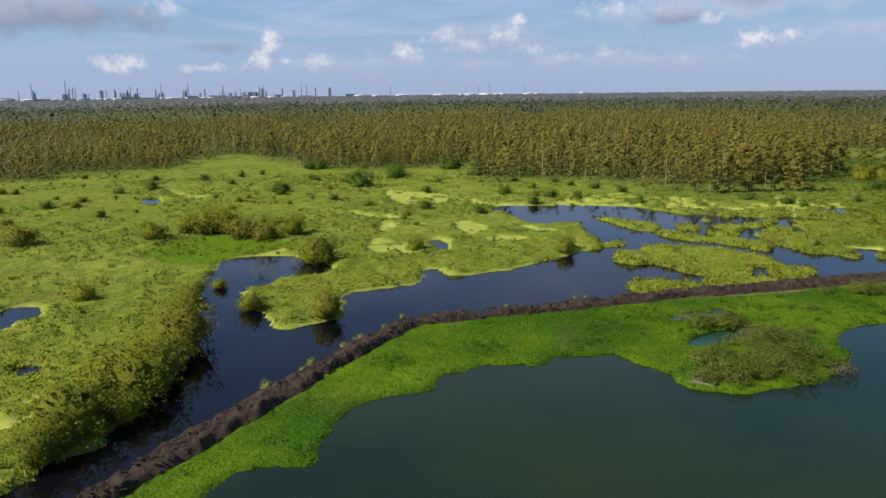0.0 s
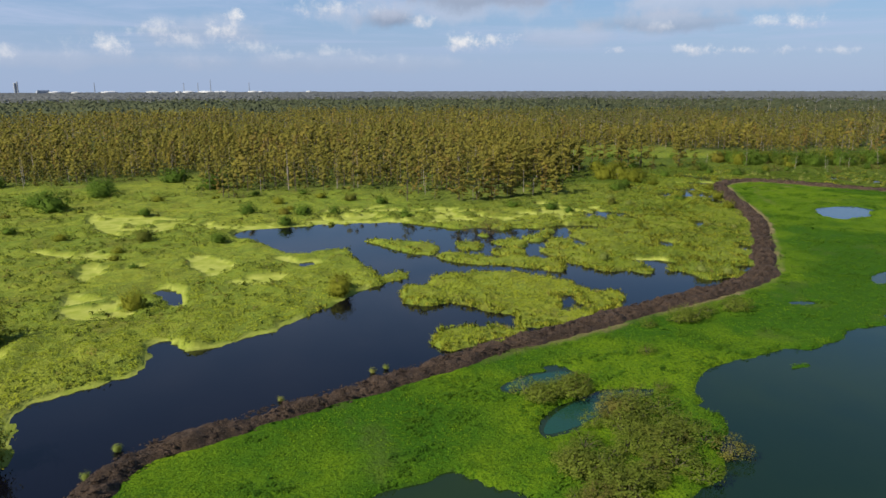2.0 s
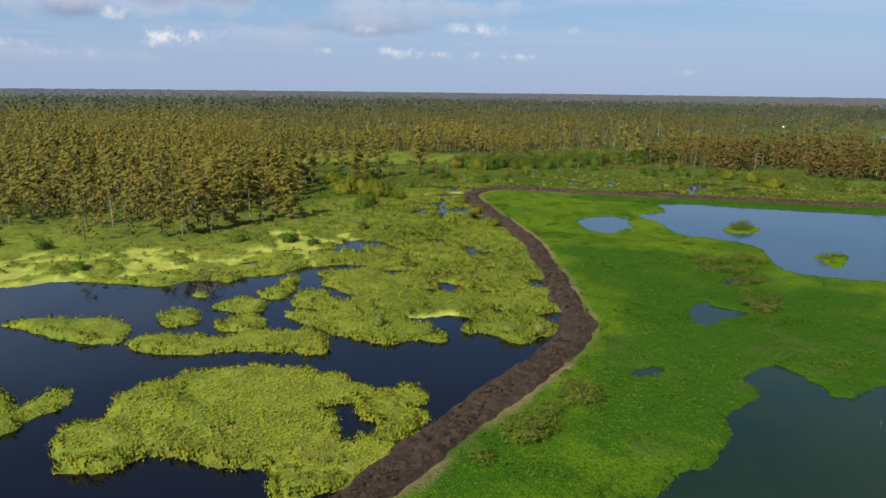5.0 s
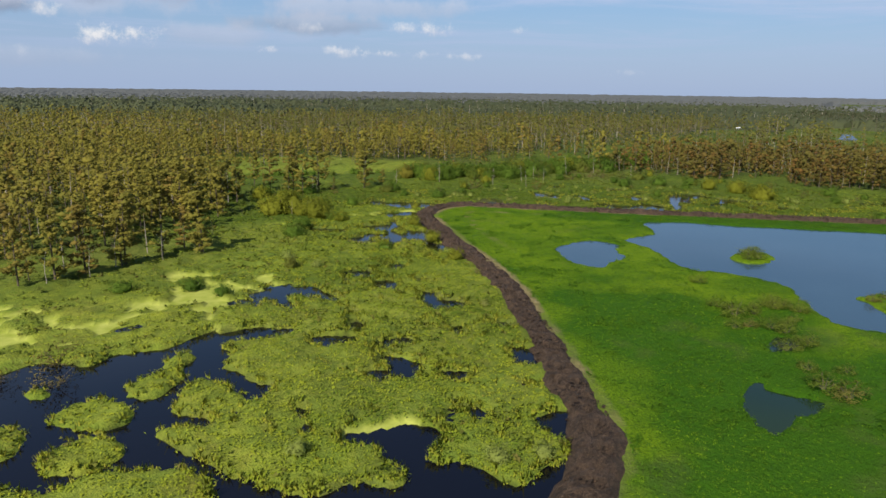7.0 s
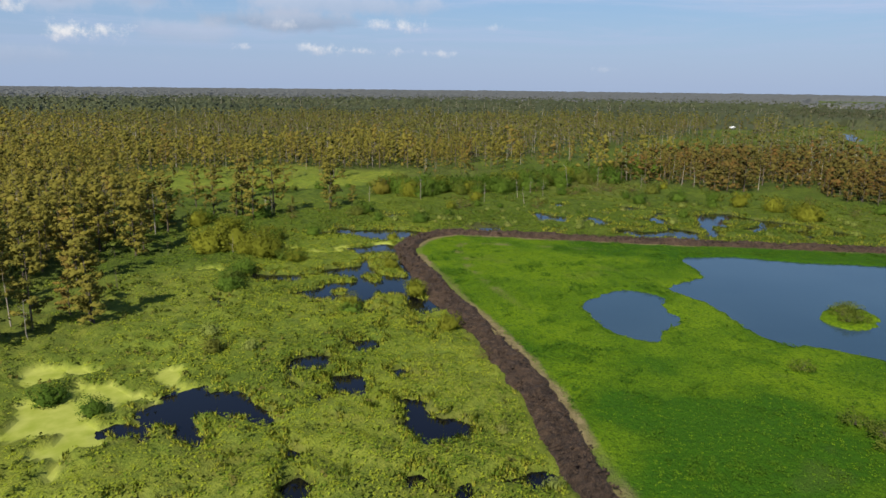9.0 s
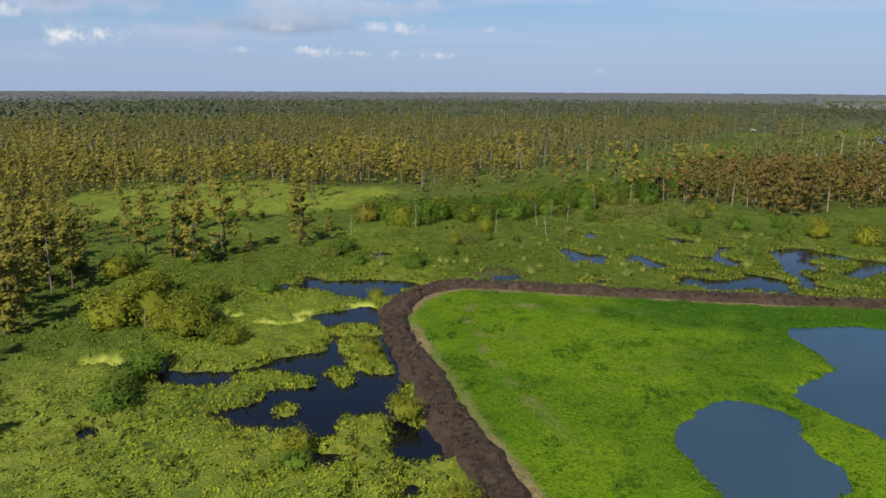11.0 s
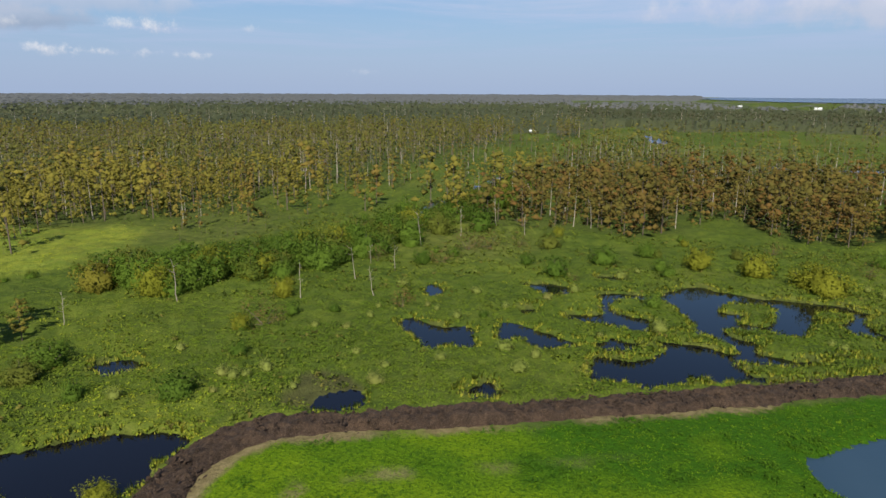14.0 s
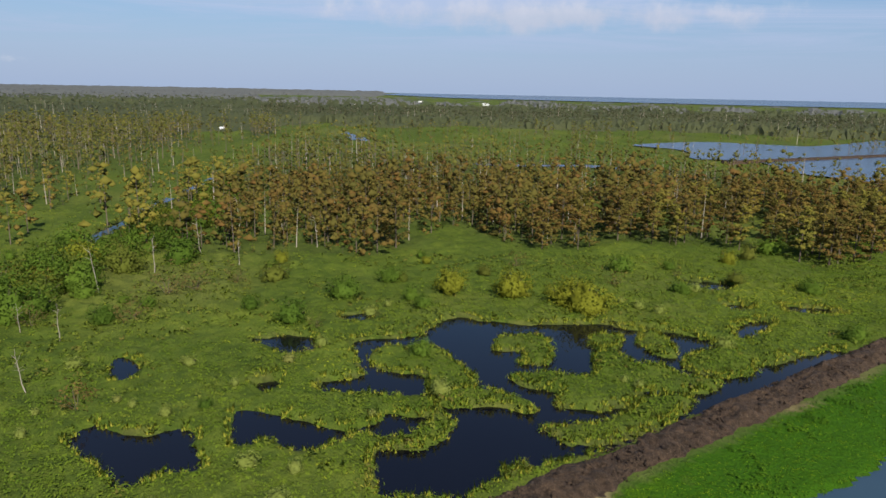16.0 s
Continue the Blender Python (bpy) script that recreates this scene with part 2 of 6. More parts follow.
    # ground of the far woods, with cloud shade painted in
    shaded_backwoods = n.mix(n.ramp(n.noise(place, 0.006, 3.0), 0.4, 0.6), (0.024, 0.035, 0.016), (0.045, 0.054, 0.022))
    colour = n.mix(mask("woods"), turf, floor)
    colour = n.mix(mask("far"), colour, shaded_backwoods)
    # grey of bare woods, with distance haze put into the colour
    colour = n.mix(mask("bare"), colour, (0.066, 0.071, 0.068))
    colour = n.mix(mask("mat"), colour, floating)
    colour = n.mix(mask("duck"), colour, film)
    colour = n.mix(mask("dry"), colour, dry)
    colour = n.mix(mask("straw"), colour, straw)
    colour = n.mix(mask("silt"), colour, silt)
    colour = n.mix(mask("bed"), colour, bed)
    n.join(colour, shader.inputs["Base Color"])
    relief = n.math("MULTIPLY", n.math("ADD", fine, n.math("MULTIPLY", n.noise(place, 3.5, 3.0), 0.5)), n.math("SUBTRACT", 1.0, mask("duck")))
    n.join(n.bump(relief, 0.8, 0.45), shader.inputs["Normal"])
    return m


def water_material(name, tint_near, tint_other, rough):
    m, n, shader, place = material(name, rough, 0.5)
    shader.inputs["IOR"].default_value = 1.33
    patch = n.ramp(n.noise(place, 0.02, 4.0), 0.35, 0.65)
    n.join(n.mix(patch, tint_near, tint_other), shader.inputs["Base Color"])
    wind = n.ramp(n.noise(place, 0.03, 3.0), 0.4, 0.65)
    ripple = n.math("MULTIPLY", n.noise(place, 1.6, 3.0), n.math("ADD", 0.3, wind))
    n.join(n.bump(ripple, 0.10, 0.05), shader.inputs["Normal"])
    return m


def mud_material():
    m, n, shader, place = material("dredged_mud", 0.85, 0.25)
    lumps = n.noise(place, 0.9, 6.0, 0.7)
    fibre = n.noise(place, 4.0, 6.0, 0.75, 2.0)
    colour = n.mix(n.ramp(lumps, 0.35, 0.7), (0.020, 0.012, 0.007), (0.070, 0.044, 0.028))
    colour = n.mix(n.math("MULTIPLY", n.ramp(fibre, 0.50, 0.68), 0.75), colour, (0.160, 0.104, 0.064))
    colour = n.mix(n.math("MULTIPLY", n.ramp(n.noise(place, 0.12, 4.0), 0.5, 0.75), 0.4), colour, (0.085, 0.054, 0.034))
    grit = n.noise(place, 9.0, 5.0, 0.7)
    colour = n.mix(n.math("MULTIPLY", n.ramp(grit, 0.54, 0.68), 0.6), colour, (0.210, 0.165, 0.125))
    colour = n.mix(n.math("MULTIPLY", n.ramp(grit, 0.46, 0.34), 0.6), colour, (0.010, 0.007, 0.004))
    n.join(colour, shader.inputs["Base Color"])
    rough = n.math("ADD", lumps, n.math("ADD", n.math("MULTIPLY", fibre, 0.4), n.math("MULTIPLY", grit, 0.45)))
    n.join(n.bump(rough, 1.0, 0.5), shader.inputs["Normal"])
    return m


GROUND = ground_material()
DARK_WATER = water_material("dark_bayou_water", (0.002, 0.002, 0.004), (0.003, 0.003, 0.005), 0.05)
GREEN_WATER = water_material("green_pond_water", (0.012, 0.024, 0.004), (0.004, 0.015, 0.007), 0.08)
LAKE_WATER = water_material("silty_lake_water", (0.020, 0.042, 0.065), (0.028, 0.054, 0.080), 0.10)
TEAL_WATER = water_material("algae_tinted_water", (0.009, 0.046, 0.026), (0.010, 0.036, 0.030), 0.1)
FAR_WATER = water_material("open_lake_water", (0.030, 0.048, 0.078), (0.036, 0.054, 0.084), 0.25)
MUD = mud_material()
GRASS = foliage("marsh_grass", (0.262, 0.288, 0.024), (0.140, 0.190, 0.016), (0.225, 0.190, 0.040), through_light=0.25, weights=(0.45, 0.4, 0.15))
# greener grass, with some cloud shade put into its colour
GRASS_LUSH = foliage("lush_shaded_grass", (0.132, 0.180, 0.018), (0.062, 0.108, 0.011), (0.140, 0.130, 0.030), rust_share=0.62, through_light=0.25, weights=(0.45, 0.4, 0.15))
GRASS_DRY = foliage("reed_grass", (0.420, 0.400, 0.060), (0.250, 0.280, 0.032), (0.330, 0.250, 0.080), through_light=0.5, weights=(0.45, 0.4, 0.15))
LEAFY_MAT = foliage("pale_mat_leaf", (0.110, 0.180, 0.008), (0.058, 0.128, 0.005), (0.105, 0.150, 0.014), 0.03, 0.28, 0.74, through_light=0.25, weights=(0.4, 0.5, 0.1))
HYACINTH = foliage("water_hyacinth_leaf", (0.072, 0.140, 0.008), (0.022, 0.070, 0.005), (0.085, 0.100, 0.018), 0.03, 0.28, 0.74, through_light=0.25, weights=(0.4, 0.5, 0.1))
WILLOW = foliage("willow_leaf", (0.235, 0.246, 0.026), (0.125, 0.145, 0.016), (0.180, 0.150, 0.030), 0.05, 0.9, 0.72, through_light=0.45, weights=(0.4, 0.35, 0.25), plant=0.35)
SHRUB = foliage("shrub_leaf", (0.120, 0.190, 0.024), (0.050, 0.095, 0.013), (0.15, 0.13, 0.028), 0.05, 0.9, 0.74, through_light=0.4, weights=(0.4, 0.4, 0.2), plant=0.35)
DRY_SHRUB = foliage("dry_shrub_twig", (0.165, 0.135, 0.042), (0.072, 0.062, 0.022), (0.165, 0.092, 0.034), 0.05, 0.9, 0.55, plant=0.3)
CYPRESS = foliage("cypress_needles", (0.240, 0.205, 0.036), (0.105, 0.112, 0.025), (0.190, 0.122, 0.036), 0.016, 0.24, 0.63, through_light=0.35, weights=(0.3, 0.5, 0.2), plant=0.4)
RED_CYPRESS = foliage("rusty_cypress_needles", (0.160, 0.128, 0.030), (0.074, 0.076, 0.020), (0.156, 0.092, 0.028), 0.03, 0.35, 0.45, through_light=0.35, weights=(0.3, 0.5, 0.2), plant=0.4)
# darker needles for far trees: the cloud shade is in the colour
FAR_CYPRESS = foliage("shaded_far_needles", (0.070, 0.078, 0.034), (0.038, 0.048, 0.026), (0.070, 0.064, 0.036), 0.004, 0.03, 0.6, through_light=0.1, weights=(0.5, 0.3, 0.2), plant=0.3)
# bare grey twigs, tinted bluish to paint in the distance haze
HORIZON_WOODS = foliage("hazed_grey_twigs", (0.106, 0.110, 0.106), (0.074, 0.080, 0.080), (0.085, 0.094, 0.078), 0.002, 0.01, 0.6, through_light=0.0, plant=0.4)
PALE_SHRUB = foliage("pale_shrub_leaf", (0.270, 0.310, 0.078), (0.175, 0.220, 0.045), (0.24, 0.23, 0.07), 0.05, 0.9, 0.75, through_light=0.45, plant=0.3)
SEDGE = foliage("sedge_blade", (0.165, 0.200, 0.028), (0.070, 0.104, 0.015), (0.165, 0.122, 0.040), 0.08, 0.9, 0.64, through_light=0.35, plant=0.3)
BARK = bark_material("cypress_bark", (0.125, 0.104, 0.080), (0.050, 0.040, 0.030))
DEAD_WOOD = bark_material("bleached_dead_wood", (0.340, 0.310, 0.262), (0.170, 0.150, 0.120))
UNDERGROWTH = foliage("undergrowth_leaf", (0.130, 0.160, 0.028), (0.060, 0.080, 0.016), (0.120, 0.095, 0.030), 0.05, 0.9, 0.62, through_light=0.35, plant=0.4)
OLIVE_CYPRESS = foliage("olive_cypress_needles", (0.165, 0.158, 0.036), (0.080, 0.094, 0.025), (0.150, 0.105, 0.036), 0.012, 0.2, 0.62, through_light=0.35, plant=0.35)


# ---- plan of the marsh: shores of ponds, islands and floating films, in metres ----
PONDS = {}
PONDS["lagoon_a"] = [(-32, 90), (-31, 92), (-31, 94.5), (-29.5, 96.5), (-27, 98.5), (-28, 102.5), (-29.5, 110), (-29.5, 121.5), (-30, 131.5), (-31.5, 139.5), (-35.5, 152.5), (-38.5, 161), (-39, 167), (-39.5, 173), (-41, 180.5), (-38, 185.5), (-29, 186), (-20.5, 181.5), (-16, 174), (-18, 169), (-24.5, 167), (-26.5, 161.5), (-29.5, 156.5), (-27, 149), (-22.5, 142.5), (-18.5, 135.5), (-14.5, 136.5), (-9.5, 140), (-8, 142.5), (-9.5, 152.5), (-7.5, 156.5), (-1, 159.5), (2.5, 161.5), (4.5, 167), (4, 171.5), (6, 172.5), (9.5, 167.5)]
PONDS["lagoon_a"] += [(15.5, 169), (21.5, 172), (29, 178), (34.5, 183), (40.5, 188.5), (45, 191), (50, 193), (52, 196.5), (49.5, 199), (45.5, 196), (46, 202.5), (44.5, 210), (45, 219), (41, 223.5), (34.5, 221.5), (31, 226), (26.5, 238), (22, 248.5), (27.5, 253.5), (45.5, 253.5), (63, 249.5), (70, 243), (76, 234), (84, 212), (86, 194), (84, 182), (82, 172), (79, 159), (73.5, 157.5), (39, 148.5), (10, 139.5), (-0.5, 131.5), (-11, 111.5), (-22, 88), (-30, 72), (-40, 76)]
PONDS["lagoon_b"] = [(61, 251), (70, 245), (77, 235), (81, 235), (84, 235), (88.5, 229.5), (93, 230.5), (97, 228.5), (101.5, 228.5), (106, 230), (107, 228), (112, 226.5), (115.5, 222), (110.5, 222.5), (106.5, 225.5), (103.5, 222.5), (104, 220.5), (100.5, 217.5), (100.5, 213.5), (100, 208.5), (101.5, 207), (99, 204.5), (97.5, 206), (98, 210), (97.5, 214), (95, 215), (90.5, 211), (89, 209), (90.5, 205.5), (91, 203), (89, 204.5), (86, 206.5), (84, 208.5), (83, 206.5), (81.5, 202.5), (82, 199.5)]
PONDS["lagoon_b"] += [(84, 196.5), (86, 194), (86.5, 191.5), (88, 187.5), (90, 184), (93, 183), (95, 180), (96.5, 178.5), (99.5, 180.5), (99, 182.5), (100.5, 185.5), (100, 187), (98.5, 189.5), (100, 189.5), (103.5, 187.5), (107, 185.5), (106, 182.5), (102, 181), (102, 179.5), (104, 175.5), (103.5, 172), (105.5, 170), (108.5, 170.5), (112, 170), (115.5, 172), (115, 174.5), (117, 177.5), (121, 176), (121, 174), (103, 164), (78, 158.5), (70, 174), (68, 194), (64, 214), (58, 234)]
PONDS["isl8pool"] = [(71.5, 172.5), (74.5, 171.5), (73, 169), (73, 165.5), (72, 164), (69.5, 165), (69.5, 167), (71, 169.5)]
PONDS["wpool1"] = [(-71.5, 144), (-68, 145), (-67, 148), (-63, 147.5), (-60.5, 141.5), (-62.5, 140.5), (-62, 137.5), (-64.5, 135.5)]
PONDS["wpool2"] = [(-49.5, 119), (-48.5, 121), (-46.5, 120.5), (-47, 118)]
PONDS["wpool3"] = [(-100, 275), (-97.5, 280), (-91.5, 267), (-92.5, 262)]
PONDS["wpool4"] = [(4, 200.5), (7, 201.5), (8.5, 193), (7.5, 191.5), (5.5, 197)]
PONDS["wpool5"] = [(32.5, 212.5), (35, 213), (33.5, 209)]
PONDS["nepool1"] = [(114, 215.5), (116.5, 216.5), (120, 213.5), (118, 211), (115, 212.5)]
PONDS["nepool2"] = [(122, 217), (125, 218), (124.5, 215.5), (122, 215)]
PONDS["nepool3"] = [(118.5, 205), (118.5, 202.5), (119, 201), (119.5, 199), (118, 197.5), (116, 197), (114.5, 195), (114.5, 196.5), (113.5, 198), (112, 198), (112, 201), (114.5, 200.5), (116.5, 201), (117.5, 203.5)]
PONDS["nepool14"] = [(119.5, 208), (122, 208.5), (125, 207), (124.5, 205.5), (122.5, 206.5), (120.5, 207)]
PONDS["nepool15"] = [(131.5, 209.5), (133, 210), (133, 208), (131, 208)]
PONDS["nepool4"] = [(119.5, 194), (121.5, 192), (119, 191), (118.5, 192)]
PONDS["nepool5"] = [(97.5, 241), (100.5, 241), (99.5, 238.5), (98, 239)]
PONDS["levpool1"] = [(137.5, 202.5), (142, 200), (139.5, 198), (137.5, 200.5)]
PONDS["levpool2"] = [(133, 193), (134, 191), (131, 187.5), (129, 189)]
PONDS["nepool6"] = [(126, 244.5), (129, 242), (131.5, 239.5), (131.5, 235), (130.5, 229.5), (128, 233), (126.5, 237), (124, 236), (123, 231), (121.5, 230.5), (121, 234), (122.5, 235.5), (121.5, 239), (121.5, 243.5), (124, 242.5), (125.5, 242.5)]
PONDS["nepool7"] = [(116.5, 240.5), (118.5, 241.5), (120.5, 238), (118.5, 238)]
PONDS["nepool8"] = [(153, 242), (156, 238.5), (154, 237), (152, 238.5)]
PONDS["nepool9"] = [(142, 241), (145, 242), (147.5, 239.5), (144.5, 237.5), (141.5, 238.5)]
PONDS["nepool10"] = [(142, 233), (144, 233), (145.5, 231), (142.5, 227.5), (140.5, 228.5)]
PONDS["nepool11"] = [(144, 223), (144.5, 221.5), (146, 220), (143.5, 218.5), (143.5, 215), (144, 212.5), (142, 211), (138.5, 212.5), (138.5, 216), (139, 218), (142.5, 219.5)]
PONDS["nepool12"] = [(149.5, 229), (151.5, 228.5), (150, 227)]
PONDS["nepool13"] = [(128.5, 225.5), (127.5, 222.5), (128, 221), (127, 221)]
PONDS["bendpond"] = [(198, 310), (205.5, 303.5), (208.5, 307), (210, 306.5), (210, 301), (214.5, 297.5), (218.5, 292), (220, 288.5), (219, 286), (214.5, 286), (209.5, 284), (206.5, 286), (206, 288), (204, 291.5), (204.5, 295), (202.5, 301), (197, 308.5)]
PONDS["channel"] = [(163, 289), (165.5, 290.5), (169.5, 288), (167, 285), (167, 282.5), (170.5, 278.5), (175.5, 275), (178.5, 276), (184, 273.5), (187.5, 274.5), (191.5, 278.5), (192.5, 284), (194, 286.5), (199.5, 285), (203.5, 280.5), (195.5, 269), (187.5, 258), (182, 249), (176, 240.5), (173, 241), (170, 244.5), (173, 247), (175, 250), (175.5, 253), (174.5, 253.5), (172.5, 255.5)]
PONDS["channel"] += [(168.5, 252.5), (167.5, 253), (167, 254.5), (167.5, 257), (166, 258.5), (165, 261), (163.5, 263), (163.5, 264.5), (163.5, 268), (166.5, 266.5), (168.5, 266), (171, 267.5), (172.5, 267.5), (173.5, 265.5), (176.5, 264.5), (177.5, 266), (177.5, 268.5), (176, 271.5), (172.5, 275.5), (170.5, 275), (169, 274), (167, 275), (165.5, 277.5), (163.5, 283.5), (163, 286)]
PONDS["pbot"] = [(164, 252), (165.5, 251.5), (167, 249.5), (166, 248), (163.5, 251)]
PONDS["pbot2"] = [(152, 275), (153, 274.5), (152.5, 273), (151.5, 273.5)]
PONDS["pool13"] = [(231.5, 311.5), (234.5, 309.5), (233.5, 306), (230, 308.5)]
PONDS["rp3"] = [(242.5, 262.5), (246, 261), (242, 258.5), (240, 261)]
PONDS["rp4"] = [(234.5, 278), (236.5, 274.5), (233, 273), (231, 277)]
PONDS["rmain"] = [(290, 253.5), (292.5, 252), (294, 247.5), (294.5, 244), (299.5, 241), (303.5, 237), (301.5, 234), (299.5, 227), (299.5, 218.5), (300, 214.5), (297.5, 211), (296, 204), (291.5, 200), (286.5, 199.5), (282, 198), (284, 192), (287.5, 183.5), (286, 183), (271, 206), (266.5, 215), (261.5, 223), (258.5, 230), (255, 237.5), (251.5, 242), (252, 248), (254.5, 249), (259, 249.5), (260, 247.5), (260.5, 244), (265, 240.5), (270.5, 242), (273.5, 243.5), (274, 248), (274.5, 251), (275, 254.5), (275.5, 257), (278, 256), (278.5, 253.5), (280, 251.5), (283, 251.5), (287, 253)]
PONDS["rP1"] = [(264, 281.5), (266.5, 280.5), (264.5, 277.5), (263.5, 274), (265, 270.5), (260.5, 268.5), (257.5, 267.5), (257, 270), (255.5, 271), (255, 273.5), (257.5, 275.5), (259.5, 277.5), (261, 279.5)]
PONDS["rP2"] = [(266, 265.5), (269.5, 265), (268, 261.5), (266, 256), (264.5, 252.5), (262, 252.5), (262, 254.5), (261, 257), (261.5, 259.5), (263, 261.5), (261.5, 264)]
PONDS["rP3"] = [(265, 252), (266.5, 248.5), (268.5, 248), (267.5, 245), (268, 243.5), (265.5, 245), (264, 247.5), (263.5, 250)]
PONDS["rP4"] = [(283, 285), (286, 285), (283, 282), (279, 281.5), (278.5, 283)]
PONDS["rP5"] = [(293.5, 268), (294.5, 261), (289, 259.5), (289, 263), (291.5, 266.5)]
PONDS["rP6"] = [(277.5, 265), (277.5, 262.5), (275.5, 262.5), (275.5, 264)]
PONDS["rP7"] = [(304.5, 256), (304.5, 251), (302, 252.5), (302.5, 255)]
PONDS["rf1"] = [(326.5, 190), (323.5, 182), (319.5, 185), (321, 190)]
PONDS["rf2"] = [(310.5, 188.5), (309, 185), (306.5, 189)]
PONDS["rf3"] = [(309.5, 178.5), (306.5, 170.5), (304, 173), (304.5, 178)]
PONDS["rf4"] = [(297, 193.5), (301.5, 187.5), (298.5, 187), (293.5, 193.5)]
EAST_PONDS = {}
EAST_PONDS["teal1"] = [(44.5, 128), (47.5, 131.5), (53, 134), (57.5, 134.5), (61.5, 133.5), (61, 132), (57, 131.5), (52, 129.5), (48, 128)]
EAST_PONDS["teal2"] = [(45.5, 140), (48.5, 142), (54, 142.5), (56, 141), (52, 139.5), (47.5, 138.5)]
EAST_PONDS["muck"] = [(53.5, 144.5), (55.5, 143.5), (55, 142.5), (53, 143)]
EAST_PONDS["smallpond"] = [(192, 224), (197, 225), (205, 223.5), (207, 216.5), (201, 214), (197, 210), (193.5, 208.5), (190.5, 209.5), (184.5, 207.5), (183, 210.5), (184, 214.5), (187, 219)]
EAST_PONDS["pool75"] = [(141.5, 163), (145, 163), (142.5, 160.5), (143.5, 155.5), (139.5, 156), (138.5, 157), (132.5, 156.5), (133, 157.5), (136, 161)]
EAST_PONDS["pool75b"] = [(163, 166.5), (165.5, 165.5), (162, 162.5), (158, 165)]
EAST_PONDS["dk45"] = [(107.5, 154.5), (111, 153.5), (111, 152), (107.5, 153)]
EAST_PONDS["green_pond"] = [(-12.5, 89), (-11, 92.5), (-8.5, 94), (-5.5, 94), (-4, 94.5), (-4, 98.5), (-3, 103), (-1, 108), (2.5, 111), (7, 112), (9, 117), (11.5, 118), (14.5, 120), (22.5, 120), (24.5, 122.5), (28, 123), (32, 124), (33.5, 122.5), (34.5, 120), (37, 118.5), (38, 115.5), (38.5, 112.5), (40.5, 111.5), (44, 110.5), (48.5, 111.5), (52.5, 112.5), (56.5, 113.5), (59.5, 117), (62, 119.5)]
EAST_PONDS["green_pond"] += [(64.5, 121.5), (66, 124.5), (65.5, 127), (68, 131), (72.5, 134.5), (78, 136), (85.5, 137), (89, 137), (92.5, 135.5), (95.5, 136.5), (99, 137), (105, 140), (112, 139.7), (117, 143), (123, 142.5), (123.5, 140.5), (121.5, 136), (118.5, 133.5), (121, 131.5), (125, 131), (128, 129.5), (142, 124), (156, 108), (150, 70), (70, 20), (0, 20), (-25, 50)]
EAST_PONDS["lake"] = [(236.5, 224), (242, 222), (248, 214.5), (250, 207.5), (255.5, 197.5), (268, 176), (282, 150), (290, 115), (240, 95), (205, 118), (187, 142), (178, 158), (181, 163.5), (187.5, 168.5), (195.5, 173.5), (198.5, 180), (198.5, 188.5), (196, 194), (201.5, 201), (208.5, 208), (213.5, 217.5), (225.5, 215.5)]
ISLANDS = {}
ISLANDS["isl1"] = [(51, 230), (53.5, 229), (58, 228.5), (59.5, 225), (63.5, 223), (65, 218), (65.5, 215), (62, 210.5), (59.5, 211.5), (56.5, 215.5), (55, 219), (53, 225.5)]
ISLANDS["isl2"] = [(70.5, 218), (74.5, 219.5), (76.5, 215), (74.5, 211.5), (71, 211.5), (69.5, 213.5)]
ISLANDS["isl3"] = [(62.5, 209), (65.5, 209), (70.5, 206.5), (73.5, 202.5), (79.5, 201), (83.5, 197.5), (85, 192.5), (82.5, 188.5), (80.5, 187.5), (77, 191.5), (72, 196.5), (68.5, 198), (65, 201.5), (62, 206)]
ISLANDS["isl4"] = [(79, 217), (84, 218.5), (87, 213), (85.5, 210.5), (83, 210), (80, 213)]
ISLANDS["isl5"] = [(75, 207.5), (78, 210), (81, 209.5), (82.5, 206), (81, 203), (77.5, 203), (75.5, 204.5)]
ISLANDS["isl6"] = [(89, 220), (92.5, 220.5), (97.5, 224.5), (100, 222.5), (97, 220.5), (95, 216.5), (91, 214), (88.5, 216)]
ISLANDS["isltiny"] = [(79.5, 226), (81, 226.5), (82, 224), (80, 223)]
ISLANDS["isl8"] = [(46, 183.5), (46.5, 185.5), (49.5, 187.5), (52, 187), (54.5, 190.5), (58, 192.5), (61.5, 192), (64.5, 193), (69, 190.5), (73.5, 187.5), (76.5, 182), (75.5, 179.5), (78.5, 179.5), (78, 175), (79, 171.5), (82.5, 171.5), (82.5, 167), (81, 165.5), (78.5, 165.5), (78, 162.5), (74, 161), (70.5, 159), (67, 157), (61.5, 158), (58, 159.5), (58, 162), (59, 164), (59.5, 166), (57, 168), (55.5, 171.5), (54, 174), (51.5, 175.5), (48.5, 175.5), (46, 177), (44.5, 178.5), (45.5, 180.5)]
ISLANDS["isl9"] = [(43, 159.5), (45.5, 163), (50, 162.5), (54, 161), (57.5, 157), (56, 155), (52, 155), (46.5, 154.5), (43.5, 154.5), (42.5, 157)]
ISLANDS["ch1"] = [(192.5, 280), (195.5, 278), (196.5, 273.5), (194.5, 272.5), (191, 277)]
ISLANDS["ch2"] = [(189, 274.5), (191.5, 271.5), (191.5, 269), (186, 261), (185, 260.5), (183, 264.5), (186, 270)]
ISLANDS["ch3"] = [(180, 267), (182.5, 266), (182, 264), (178.5, 261.5), (179, 263.5)]
ISLANDS["ch4"] = [(178, 253), (182, 254), (180, 250), (178, 247), (176, 248.5)]
